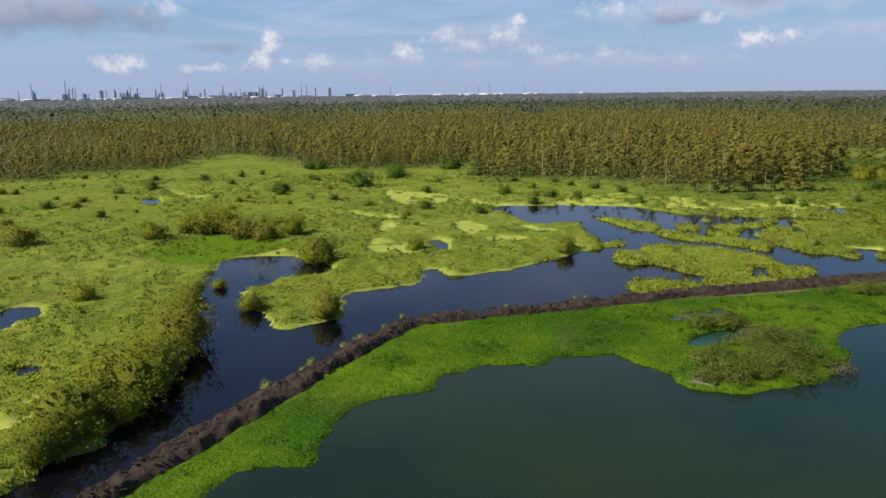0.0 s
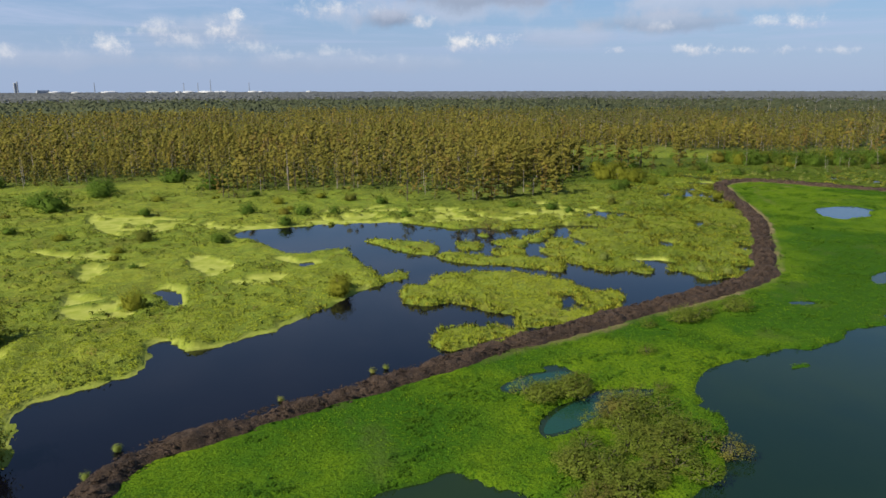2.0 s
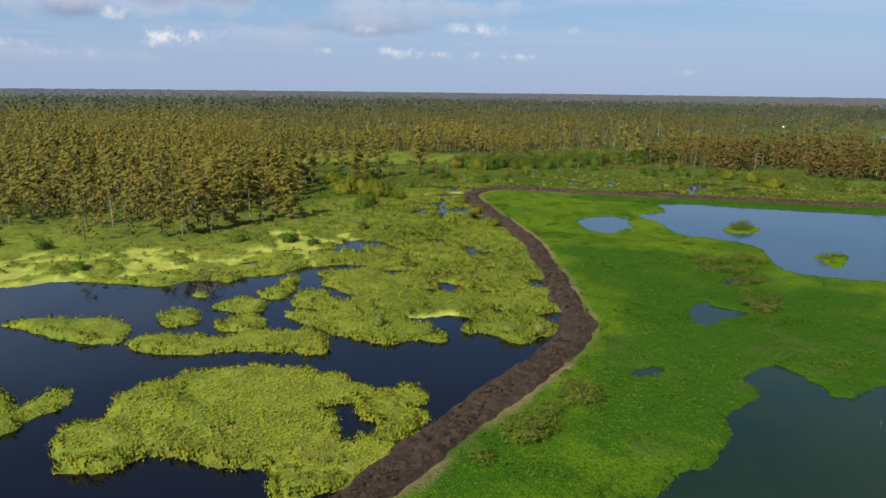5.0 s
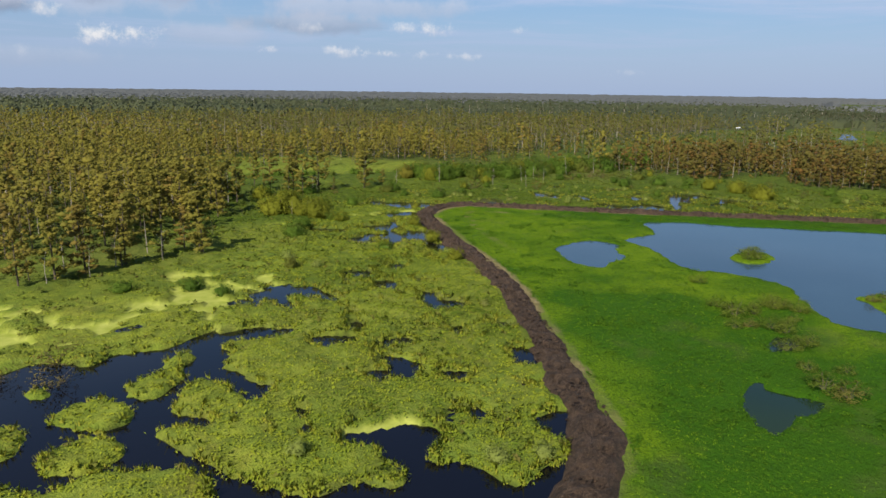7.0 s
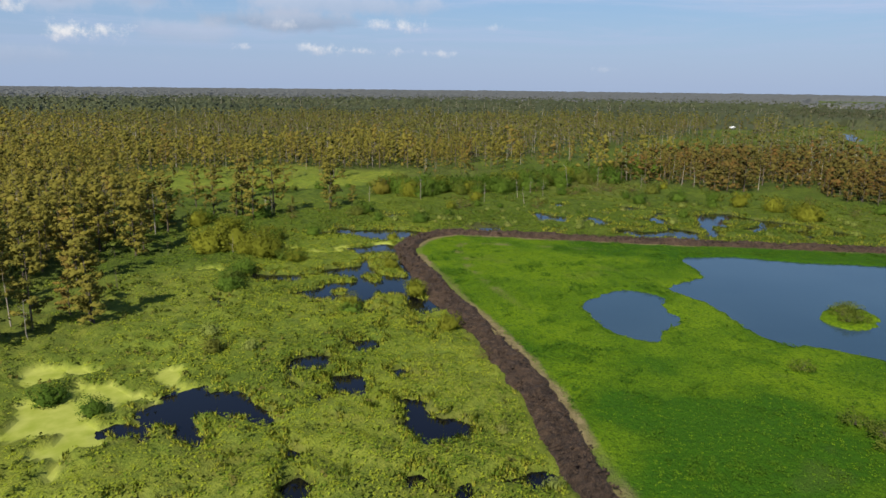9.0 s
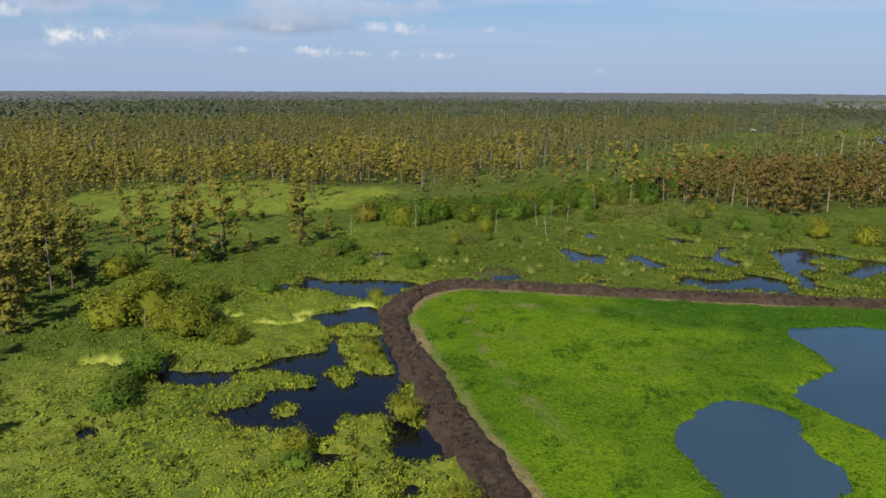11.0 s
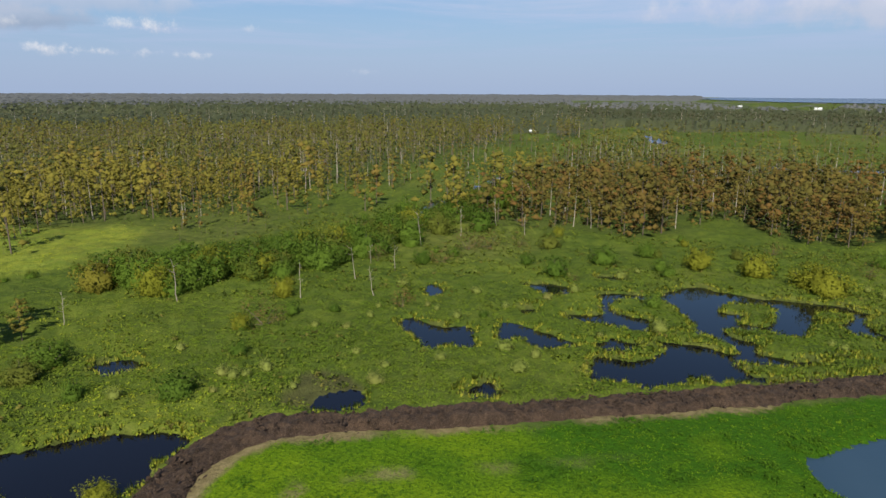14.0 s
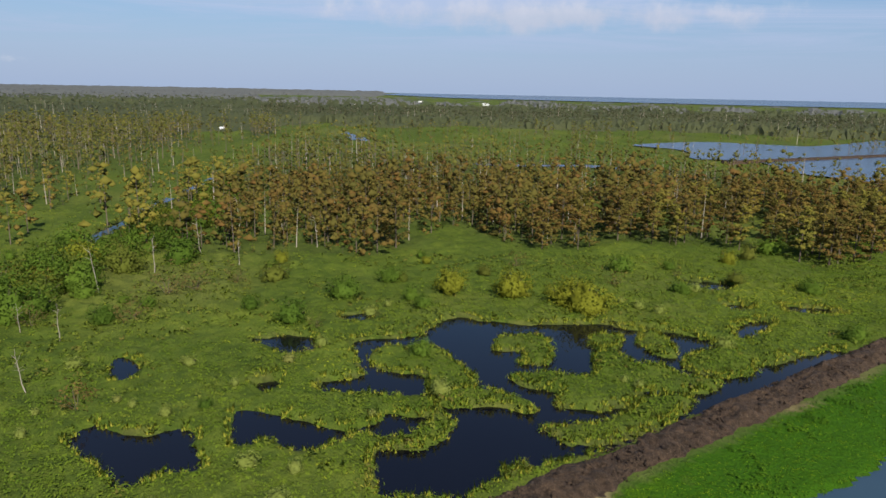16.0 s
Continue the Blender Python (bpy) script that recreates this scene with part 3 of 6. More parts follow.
ISLANDS["ri1"] = [(286.5, 251.5), (290, 248.5), (289.5, 242.5), (283, 238.5), (276.5, 237), (274.5, 240.5), (274.5, 244), (278, 243.5), (280, 244.5), (281, 248.5), (283, 251)]
ISLANDS["ri1b"] = [(273, 242.5), (274.5, 240.5), (274.5, 235.5), (272, 232.5), (270, 231), (268.5, 232.5), (270.5, 235.5), (270, 241)]
ISLANDS["ri2"] = [(292.5, 233), (295, 231), (295, 226), (290.5, 224.5), (285, 225.5), (283, 228), (284, 231), (288, 229.5), (289, 233)]
ISLANDS["ri3"] = [(279, 233), (281, 228), (279, 222), (287, 219.5), (288, 215.5), (283.5, 214.5), (282, 210.5), (278.5, 208.5), (277.5, 205), (274, 207.5), (274, 212), (274.5, 215.5), (270, 220), (269.5, 227.5), (273, 227.5), (274, 226.5), (276, 231)]
ISLANDS["ri4"] = [(292.5, 218.5), (295, 216), (294, 213), (290, 214), (289, 218)]
ISLANDS["ri5"] = [(295, 210), (295, 206.5), (288, 206.5), (285.5, 209), (289.5, 211)]
ISLANDS["ri6"] = [(265, 231.5), (265.5, 228.5), (267.5, 221.5), (272.5, 216), (272.5, 210.5), (268.5, 213.5), (266, 216.5), (262, 223), (260.5, 227.5), (261, 229.5), (263, 230)]
ISLANDS["ri7"] = [(283.5, 208), (288, 202), (285.5, 196.5), (280.5, 198), (278.5, 202.5), (280.5, 207)]
ISLANDS["ri8"] = [(256, 237.5), (257.5, 235), (257, 234), (255, 236)]
ISLANDS["ch5"] = [(181.5, 255.5), (184, 256), (184.5, 254.5), (183, 253)]
ISLANDS["ch6"] = [(168.5, 263), (171, 263.5), (171, 261.5), (168.5, 261)]
ISLANDS["clump"] = [(84.5, 133), (87.5, 133), (87, 131.5), (84.5, 131.5)]
ISLANDS["islet"] = [(212.5, 191.5), (221.5, 191.5), (222, 186.5), (215.5, 183.5), (209.5, 186.5)]
ISLANDS["eland"] = [(197.5, 163), (204, 158), (189, 155), (193.5, 159.5)]
DUCKWEED = {}
DUCKWEED["dw1"] = [(-47, 105.5), (-43, 106), (-43, 110), (-41, 111.5), (-39.5, 107), (-39.5, 103.5), (-42, 99)]
DUCKWEED["dw2"] = [(-38, 116.5), (-36, 117.5), (-34, 115), (-34.5, 113), (-37, 114.5)]
DUCKWEED["dw3"] = [(-64, 178.5), (-59, 180), (-58, 175), (-64, 175)]
DUCKWEED["dw4"] = [(-101.5, 302.5), (-89, 286.5), (-72.5, 281), (-80.5, 270), (-92, 284)]
DUCKWEED["dw5"] = [(-36.5, 186.5), (-28.5, 194), (-25, 185), (-30, 183.5)]
DUCKWEED["dw6"] = [(-24, 246), (-14.5, 240), (-7.5, 240), (-3.5, 225.5), (-8.5, 230.5), (-18, 238.5)]
DUCKWEED["dw7"] = [(9.5, 227), (18.5, 216.5), (17.5, 210.5), (12.5, 210.5)]
DUCKWEED["dw8"] = [(-10.5, 205), (-6, 199.5), (1.5, 193), (0, 187), (-10, 189)]
DUCKWEED["dw9"] = [(-16.5, 296.5), (-7, 281), (7.5, 270.5), (5.5, 258.5), (-9.5, 261.5)]
DUCKWEED["dw10"] = [(11, 227.5), (14.5, 227), (19.5, 216.5), (18.5, 210.5), (15.5, 211), (13.5, 215)]
DUCKWEED["dw11"] = [(16.5, 203.5), (21, 205.5), (28.5, 204.5), (23.5, 198.5), (19.5, 199.5)]
DUCKWEED["dw12"] = [(27.5, 220), (31, 220.5), (32.5, 213.5), (30, 214)]
DUCKWEED["dw13"] = [(-11, 226), (0.5, 223.5), (2.5, 220.5), (-2.5, 220.5), (-9.5, 213)]
DUCKWEED["dw14"] = [(-8, 200.5), (-1, 197), (0.5, 192), (-0.5, 189.5), (-7, 192.5)]
DUCKWEED["dw15"] = [(-13.5, 290.5), (13.5, 273.5), (26, 259.5), (40, 260.5), (54.5, 258), (69.5, 256), (76, 256.5), (80, 249.5), (67.5, 249.5), (38.5, 250), (29, 250.5), (19, 255.5), (7, 271), (-12, 274)]
DUCKWEED["dw16"] = [(47, 256.5), (50.5, 276), (60.5, 274.5), (65.5, 277), (72.5, 275.5), (78, 267), (87, 267), (93, 255), (89.5, 247), (81.5, 244), (73, 245), (63.5, 248)]
DUCKWEED["dw17"] = [(117, 265), (121, 258.5), (125, 249), (129.5, 252), (131.5, 250), (128, 246.5), (125.5, 244), (121, 242.5), (116.5, 239.5), (114.5, 237.5), (111, 238), (107.5, 229), (107, 230.5), (108, 236), (110, 238.5), (104, 245), (100, 244.5), (97, 241), (94, 240), (91, 239.5), (85, 239), (88, 249.5), (94, 247), (99, 246.5), (101.5, 248.5), (97, 256), (101, 251.5), (107.5, 252.5), (114.5, 251.5), (117, 253), (116, 261)]
DUCKWEED["dw18"] = [(117, 265), (122.5, 261.5), (125.5, 255.5), (131.5, 251), (129, 249), (129, 245.5), (133, 240.5), (129, 242), (126, 244.5), (121.5, 244.5), (120, 240.5), (117, 242), (113, 238.5), (111, 239.5), (109.5, 245.5), (112.5, 254.5)]
DUCKWEED["dw19"] = [(184.5, 300.5), (187.5, 298), (186, 294.5), (186.5, 291), (190, 287), (192, 290), (197.5, 288), (204, 285), (203.5, 282), (199, 284.5), (193.5, 285.5), (188.5, 285.5), (185.5, 289.5), (184, 297.5)]
DUCKWEED["dw20"] = [(159, 294.5), (162.5, 295), (164.5, 290), (162.5, 288), (159.5, 292)]
DUCKWEED["dw21"] = [(98.5, 190.5), (102.5, 190), (106, 189), (107, 185.5), (103, 187), (100, 189.5)]
DUCKWEED["dw22"] = [(99.5, 191.5), (105, 189), (106, 186), (100, 189)]
SHALLOWS = {}
SHALLOWS["murk"] = [(231.5, 282.5), (238.5, 284), (242, 282), (239, 275.5), (234.5, 274), (231.5, 276), (229.5, 279.5)]

MURK = SHALLOWS["murk"]
BRIGHT_MAT = [(-63, 189), (-61, 201), (-58, 207.5), (-47, 211), (-36.5, 200), (-28, 198), (-29, 192), (-36, 186.5), (-40.5, 177), (-52, 178.5)]
LEVEE = [(-45, 45), (-31, 71), (-23, 87.5), (-19, 95.5), (-15.5, 103), (-11, 111.5), (-6, 121.5), (-0.5, 131.5), (4, 137.5), (9.5, 139.5),
         (19, 142.3), (28.7, 145), (39, 148.3), (51.3, 152.3), (61.2, 154.4), (73.4, 157.4), (87, 160.6), (103, 164), (115, 168.4), (121.5, 173.6)]
LEVEE += [(128.5, 181.5), (137, 189.5), (144.5, 198), (155.5, 210), (165, 222.5), (175.3, 238), (181, 247), (188.3, 257.2), (194.7, 266.8),
          (200.5, 274.2), (208.4, 280), (217.5, 282), (224.6, 279), (229.2, 271), (233.6, 263), (238.5, 254.3), (243.5, 246), (249, 236.5), (258, 222), (267, 207.5)]
LEVEE += [(281, 185), (288, 174), (300, 155), (330, 108)]
EAST_SIDE = LEVEE + [(420, -20), (300, -140), (-40, -140), (-80, 0)]
WEST_WOOD = [(-195, 339), (-173, 350), (-159, 365), (-133, 382), (-134, 452), (-94, 429), (-58, 380), (-18, 363), (9, 360), (21, 314), (32, 308),
             (56, 318), (76, 304), (92, 276), (107, 277), (133, 282), (150, 304), (176, 338), (196, 350), (200, 372), (212, 400), (235, 470), (210, 560),
             (150, 640), (-150, 760), (-420, 640), (-420, 345)]
GLADE = [(205, 398), (228, 384), (262, 362), (285, 366), (305, 376), (300, 398), (285, 440), (245, 452), (212, 438)]
EAST_WOOD = [(359, 262), (353, 248), (375, 235), (354, 215), (361, 199), (358, 178), (350, 154), (340, 151), (350, 128), (345, 95), (375, 40), (440, 20), (467, 48), (482, 67),
             (508, 106), (529, 125), (546, 149), (560, 190), (539, 249), (470, 280), (400, 275)]
CANAL = [(160, 405), (207, 387.5), (239, 373), (271, 352.5), (305, 335), (344, 321), (395, 321), (450, 321), (508, 319), (600, 330)]


def canal_banks(half):
    """The canal as a closed ribbon."""
    line = np.array([(352, 320.8), (363, 320.6), (372, 320.5), (385, 320.7), (399, 321)], float)
    way = np.gradient(line, axis=0)
    way /= np.hypot(way[:, 0], way[:, 1])[:, None]
    side = np.stack([-way[:, 1], way[:, 0]], 1) * (half * np.interp(line[:, 0], (300, 345), (0.45, 1.0)))[:, None]
    return [tuple(p) for p in np.concatenate([line + side, (line - side)[::-1]])]


PONDS["canal"] = canal_banks(1.9)


def lattice(x, y, size, seed):
    """Smooth value noise between 0 and 1 over cells of that size."""
    table = np.random.RandomState(seed).rand(256, 256)
    u, v = np.asarray(x) / size, np.asarray(y) / size
    i, j = np.floor(u).astype(int), np.floor(v).astype(int)
    a, b = u - i, v - j
    a, b = a * a * (3 - 2 * a), b * b * (3 - 2 * b)
    i0, i1, j0, j1 = i % 256, (i + 1) % 256, j % 256, (j + 1) % 256
    return (table[i0, j0] * (1 - a) + table[i1, j0] * a) * (1 - b) + (table[i0, j1] * (1 - a) + table[i1, j1] * a) * b


def step(value, low, high):
    """0 at low, 1 at high, smooth between; low may lie above high."""
    t = np.clip((value - low) / (high - low), 0, 1)
    return t * t * (3 - 2 * t)


def rounded(points, times=2):
    """A smooth closed line through the points."""
    p = np.array(points, float)
    if not times:
        return p
    a, b, c = np.roll(p, 1, 0), np.roll(p, -1, 0), np.roll(p, -2, 0)
    pieces = [p + 0.5 * f * ((b - a) + f * ((2 * a - 5 * p + 4 * b - c) + f * (3 * (p - b) + c - a))) for f in (0, 0.25, 0.5, 0.75)]
    return np.stack(pieces, 1).reshape(-1, 2)


def depth_inside(outline, x, y, margin=3.0, smooth=2):
    """Metres from the shore: positive inside the outline, at least -margin outside."""
    p = rounded(outline, smooth)
    found = np.full(x.shape, -margin)
    low, high = p.min(0) - margin, p.max(0) + margin
    near = np.nonzero((x > low[0]) & (x < high[0]) & (y > low[1]) & (y < high[1]))[0]
    if not len(near):
        return found
    px, py = x[near], y[near]
    best, within = np.full(len(near), margin * margin), np.zeros(len(near), bool)
    reach = max(high - low) ** 2
    best[:] = reach
    for (ax, ay), (bx, by) in zip(p, np.roll(p, -1, 0)):
        ex, ey = bx - ax, by - ay
        t = np.clip(((px - ax) * ex + (py - ay) * ey) / (ex * ex + ey * ey + 1e-9), 0, 1)
        best = np.minimum(best, (px - ax - t * ex) ** 2 + (py - ay - t * ey) ** 2)
        if ay != by:
            within ^= ((ay > py) != (by > py)) & (px < ex * (py - ay) / ey + ax)
    d = np.sqrt(best)
    found[near] = np.where(within, d, np.maximum(-d, -margin))
    return found


def off_levee(x, y):
    """Distance from the levee's centre line."""
    best = np.full(x.shape, 1e9)
    for (ax, ay), (bx, by) in zip(LEVEE, LEVEE[1:]):
        ex, ey = bx - ax, by - ay
        t = np.clip(((x - ax) * ex + (y - ay) * ey) / (ex * ex + ey * ey), 0, 1)
        best = np.minimum(best, (x - ax - t * ex) ** 2 + (y - ay - t * ey) ** 2)
    return np.sqrt(best)


def survey(x, y):
    """Height and cover of the ground at places x, y."""
    wx = x + (lattice(x, y, 2.3, 1) - 0.5) * 0.8 + (lattice(x, y, 1.1, 2) - 0.5) * 0.5
    wy = y + (lattice(x, y, 2.3, 3) - 0.5) * 0.8 + (lattice(x, y, 1.1, 4) - 0.5) * 0.5
    water = np.full(x.shape, -3.0)
    for outline in PONDS.values():
        water = np.maximum(water, depth_inside(outline, wx, wy))
    for outline in EAST_PONDS.values():
        water = np.maximum(water, depth_inside(outline, wx, wy))
    water = water + 0.4 + (lattice(x, y, 1.7, 65) - 0.5) * 0.55 + (lattice(x, y, 4.5, 66) - 0.5) * 0.35
    for outline in ISLANDS.values():
        water = np.minimum(water, -depth_inside(outline, wx, wy))
    for pool in ("isl8pool",):
        water = np.maximum(water, depth_inside(PONDS[pool], wx, wy) + 0.4)
    duck = np.full(x.shape, -3.0)
    for outline in DUCKWEED.values():
        duck = np.maximum(duck, depth_inside(outline, wx, wy))
    hummock = lattice(x, y, 4.2, 5) * 0.6 + lattice(x, y, 2.0, 6) * 0.4
    duck = np.where(hummock > 0.56 + 0.06 * step(x, 60, 30), np.minimum(duck, -0.3), duck)
    duck = step(duck, -0.15, 0.25) * step(water, 1.2, 0.2)
    side = step(depth_inside(EAST_SIDE, x, y, 3.0, 0), -0.5, 0.5)
    # small dark gaps between the tussocks
    gaps = (lattice(x, y * 1.5 - x, 2.7, 67) * 0.65 + lattice(x, y, 7.0, 68) * 0.35 - 0.795) * 9
    gaps = np.where((side < 0.1) & (x > 92) & (x < 168) & (y - 0.3 * x < 205), gaps, -3.0)
    water = np.maximum(water, np.minimum(gaps, 0.45))
    bright = step(depth_inside(BRIGHT_MAT, wx, wy), -0.5, 0.6)
    murk = step(depth_inside(MURK, wx, wy), -0.4, 0.4)
    levee = off_levee(x, y)
    rough_land = 0.22 + 0.75 * lattice(x, y, 3.4, 7) * lattice(x, y, 8.0, 8) * 1.6 + 0.75 * (lattice(x, y, 2.2, 9) - 0.42) * (0.35 + 0.65 * lattice(x, y, 13.0, 69))
    flat_land = 0.22 + 0.16 * lattice(x, y, 1.6, 10) + 0.10 * lattice(x, y, 6.0, 11)
    land = rough_land + (flat_land - rough_land) * np.maximum(side, bright)
    land = land * (1 - duck) + 0.035 * duck
    land = land * (1 - murk) + 0.03 * murk
    # a flat rim of floating weed along the lagoon's far bank
    rim_weed = 0.75 * step(water, -1.1, -0.7) * step(water, 0.55, 0.3) * step(lattice(x, y, 9.0, 72), 0.12, 0.3) * step(x, 43, 40) * step(y, 120, 130) * (1 - side)
    land = land * (1 - rim_weed) + 0.06 * rim_weed
    z = land + (-0.75 - land) * step(water, -0.5 + 0.65 * rim_weed, 0.75)
    z = np.where(levee < 2.2, np.minimum(np.maximum(z, 0.05), 0.2), z)
    lush = np.clip(step(x, 196, 236) + step(y - 0.25 * x, 235, 268) * step(x, 60, 150), 0, 1)
    lush = np.maximum(lush, 0.4 * step(x, 80, 125) * step(y, 150, 175))
    lush = np.clip(lush + (lattice(x, y, 15.0, 14) - 0.5) * 0.7 * (lush > 0.02), 0, 1)
    # yellow turf in the glade, its sunlit brightness put into the colour
    lush = lush * (1 - 0.9 * step(depth_inside(GLADE, x, y, 8.0, 1), -6, 4))
    fringe = step(water, -1.3, -0.4) * step(water, 0.6, 0.1) * (1 - side) * lattice(x, y, 5.0, 16)
    rim = 0.3 * step(water, -1.1, -0.3) * step(water, 0.5, 0.2) * (1 - side) * step(lattice(x, y, 3.0, 18) * 0.6 + lattice(x, y, 9.0, 19) * 0.4, 0.45, 0.65) * step(x, 60, 110)
    straw = side * step(levee + 1.0 * lattice(x, y, 3.0, 17), 4.3, 3.6) * step(x, 40, 90) * (0.25 + 0.65 * step(lattice(x, y, 7.0, 27), 0.3, 0.6))
    # the mat turns darker green away from the levee, paler at its bend
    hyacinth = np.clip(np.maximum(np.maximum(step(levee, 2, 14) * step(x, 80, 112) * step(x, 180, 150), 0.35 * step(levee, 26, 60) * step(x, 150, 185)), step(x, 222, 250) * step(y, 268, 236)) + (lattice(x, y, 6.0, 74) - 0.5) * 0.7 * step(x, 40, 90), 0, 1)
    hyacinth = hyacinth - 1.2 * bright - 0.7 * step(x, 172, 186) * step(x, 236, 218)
    track = np.abs(levee - 9.5 - 2.5 * lattice(x, y, 11.0, 70))
    straw = np.maximum(straw, side * 0.6 * step(track, 1.5, 0.4) * step(lattice(x, y, 3.2, 71), 0.35, 0.65) * step(x, 180, 195) * step(x, 236, 222))
    dry = side * step(levee + 0.9 * lattice(x, y, 3.0, 17), 3.9, 3.4) * step(x, 30, 90) * 0.8 * step(lattice(x, y, 7.0, 27), 0.35, 0.6) + side * step(lattice(x, y, 9.0, 12) * 0.7 + lattice(x, y, 2.5, 13) * 0.3, 0.73, 0.82) * 0.14
    return dict(z=z, water=water, duck=np.maximum(duck, rim_weed) * (1 - side), mat=np.clip(side + bright + 0.2 * fringe, 0, 1), dry=np.clip(dry + rim, 0, 1),
                silt=murk, straw=straw, hyacinth=hyacinth, bed=step(water, 0.25, 0.7), side=side, levee=levee, lush=lush, bright=bright)


def woods_at(x, y):
    """How thick the woods stand, 0 to 1."""
    thin = lattice(x, y, 38.0, 21) * 0.6 + lattice(x, y, 14.0, 22) * 0.4
    far = np.hypot(x - 110, y - 220)
    d = np.zeros(x.shape)
    canal_y = np.interp(x, [c[0] for c in CANAL], [c[1] for c in CANAL])
    north = (x > 196) & (y > canal_y + 10 + 22 * step(x, 320, 260))
    inland = y - canal_y
    d = np.where(north & (x < 1000), 0.12 + 0.55 * step(inland, 25, 80) + (0.15 + 0.3 * step(inland, 25, 120)) * step(thin, 0.36, 0.56), d)
    d = np.where((x > 345) & (x < 600) & (y > 250) & (y < 318), 0.14 + 0.55 * step(thin, 0.40, 0.56), d)
    d = np.where((x < 200) & (y > 640 - 0.3 * np.abs(x)), step(thin, 0.30, 0.5) * 0.9, d)
    d = np.where((far > 620) & (y > 300), step(thin, 0.22, 0.42), d)
    belt = np.abs(np.hypot(x - 110, y - 220) - 960) < 90 + 160 * thin
    open_east = (x > 480) & (y < 285 + (x - 480) * 0.22)
    d = np.where(open_east & (x > 600), np.where(belt, 0.95, 0.03 + step(thin, 0.55, 0.70) * 0.2 + 0.5 * ((far > 1250) & (far < 1700) & (lattice(x, y * 3, 210.0, 23) > 0.6))), d)
    d = np.where((far > 2700) & open_east & ~((x > 2250) & (y < 340)), 0.5, d)
    ragged = lattice(x, y, 17.0, 24) * 16 - 8
    edge = depth_inside(WEST_WOOD, x, y, 26.0, 1) + ragged + 5 + 9 * step(x, 20, -60)
    d = np.maximum(d, (0.30 * step(edge, -6, 6) + 0.62 * step(edge, 6, 26)) * (0.55 + 0.45 * step(thin, 0.26, 0.42)) * (1 - 0.55 * step(x, 78, 104) * step(y, 330, 290)))
    d = d * (1 - 0.7 * step(depth_inside(GLADE, x, y, 20.0, 1) + ragged, -6, 8))
    d = np.maximum(d, step(depth_inside(EAST_WOOD, x, y, 12.0, 1) + ragged * 0.6, -5, 8) * (0.3 + 0.62 * step(thin, 0.3, 0.5)))
    # the clearing round the house in the woods
    return d * step(np.hypot((x - 735) / 62, (y - 382) / 24), 0.7, 1.15)


# ---- meshes from arrays ----
def mesh_of(name, verts, tris, materials, slots=None, smooth=False, normals=None):
    """A mesh from arrays; normals, one a vertex, give leaf masses the soft shading of a full crown."""
    me = bpy.data.meshes.new(name)
    verts, tris = np.asarray(verts, np.float32), np.asarray(tris, np.int32)
    me.vertices.add(len(verts))
    me.vertices.foreach_set("co", verts.ravel())
    me.loops.add(tris.size)
    me.loops.foreach_set("vertex_index", tris.ravel())
    me.polygons.add(len(tris))
    me.polygons.foreach_set("loop_start", np.arange(0, tris.size, tris.shape[1], dtype=np.int32))
    for m in materials:
        me.materials.append(m)
    if slots is not None:
        me.polygons.foreach_set("material_index", np.asarray(slots, np.int32))
    me.update(calc_edges=True)
    me.polygons.foreach_set("use_smooth", np.full(len(tris), smooth or normals is not None))
    if normals is not None:
        me.attributes.new("custom_normal", "FLOAT_VECTOR", "POINT").data.foreach_set("vector", np.asarray(normals, np.float32).ravel())
    return me


def part(name, me, parent, label=""):
    ob = new(name, me)
    ob.parent = parent
    return tagged(ob, label)


def thing(name, label, category, group="", place=None):
    ob = new(name)
    ob.empty_display_size = 0.3
    if place is not None:
        ob.matrix_basis = place
    return tagged(ob, label, category, group)


# ---- ground: one sheet to the horizon, fine along the levee ----
def axis(low, high, fine, first, last):
    """Even steps from low to high, then ever longer ones out to first and last."""
    inner = np.arange(low, high + 1e-6, fine)
    sides = []
    for reach in (last - high, low - first):
        away, size = [0.0], fine
        while away[-1] < reach:
            size *= 1.02 if size < 2.4 else 1.12
            away.append(away[-1] + size)
        sides.append(np.array(away[1:]))
    return np.concatenate([inner[0] - sides[1][::-1], inner, inner[-1] + sides[0]])


gx, gy = axis(-62, 308, 0.92, -4300, 4300), axis(88, 306, 0.92, -4300, 4300)
X, Y = np.meshgrid(gx, gy, indexing="ij")
fx, fy = X.ravel(), Y.ravel()
land = survey(fx, fy)
rows, cols = X.shape
index = np.arange(rows * cols).reshape(rows, cols)
quads = np.stack([index[:-1, :-1], index[1:, :-1], index[1:, 1:], index[:-1, 1:]], -1).reshape(-1, 4)
ground_mesh = mesh_of("ground", np.stack([fx, fy, land["z"]], 1), quads, [GROUND], smooth=True)
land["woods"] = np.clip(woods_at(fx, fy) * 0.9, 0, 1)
# far woods' ground, where the colour is darkened for cloud shade
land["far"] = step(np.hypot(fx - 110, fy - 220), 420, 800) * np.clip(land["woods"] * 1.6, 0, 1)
# ground of the farthest woods, greyed for painted haze
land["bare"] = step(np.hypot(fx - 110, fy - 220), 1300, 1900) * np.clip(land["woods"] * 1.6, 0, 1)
for key in ("mat", "duck", "dry", "straw", "hyacinth", "silt", "bed", "woods", "lush", "far", "bare"):
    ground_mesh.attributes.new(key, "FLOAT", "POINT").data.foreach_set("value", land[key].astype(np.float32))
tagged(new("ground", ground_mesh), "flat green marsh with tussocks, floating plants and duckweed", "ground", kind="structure")


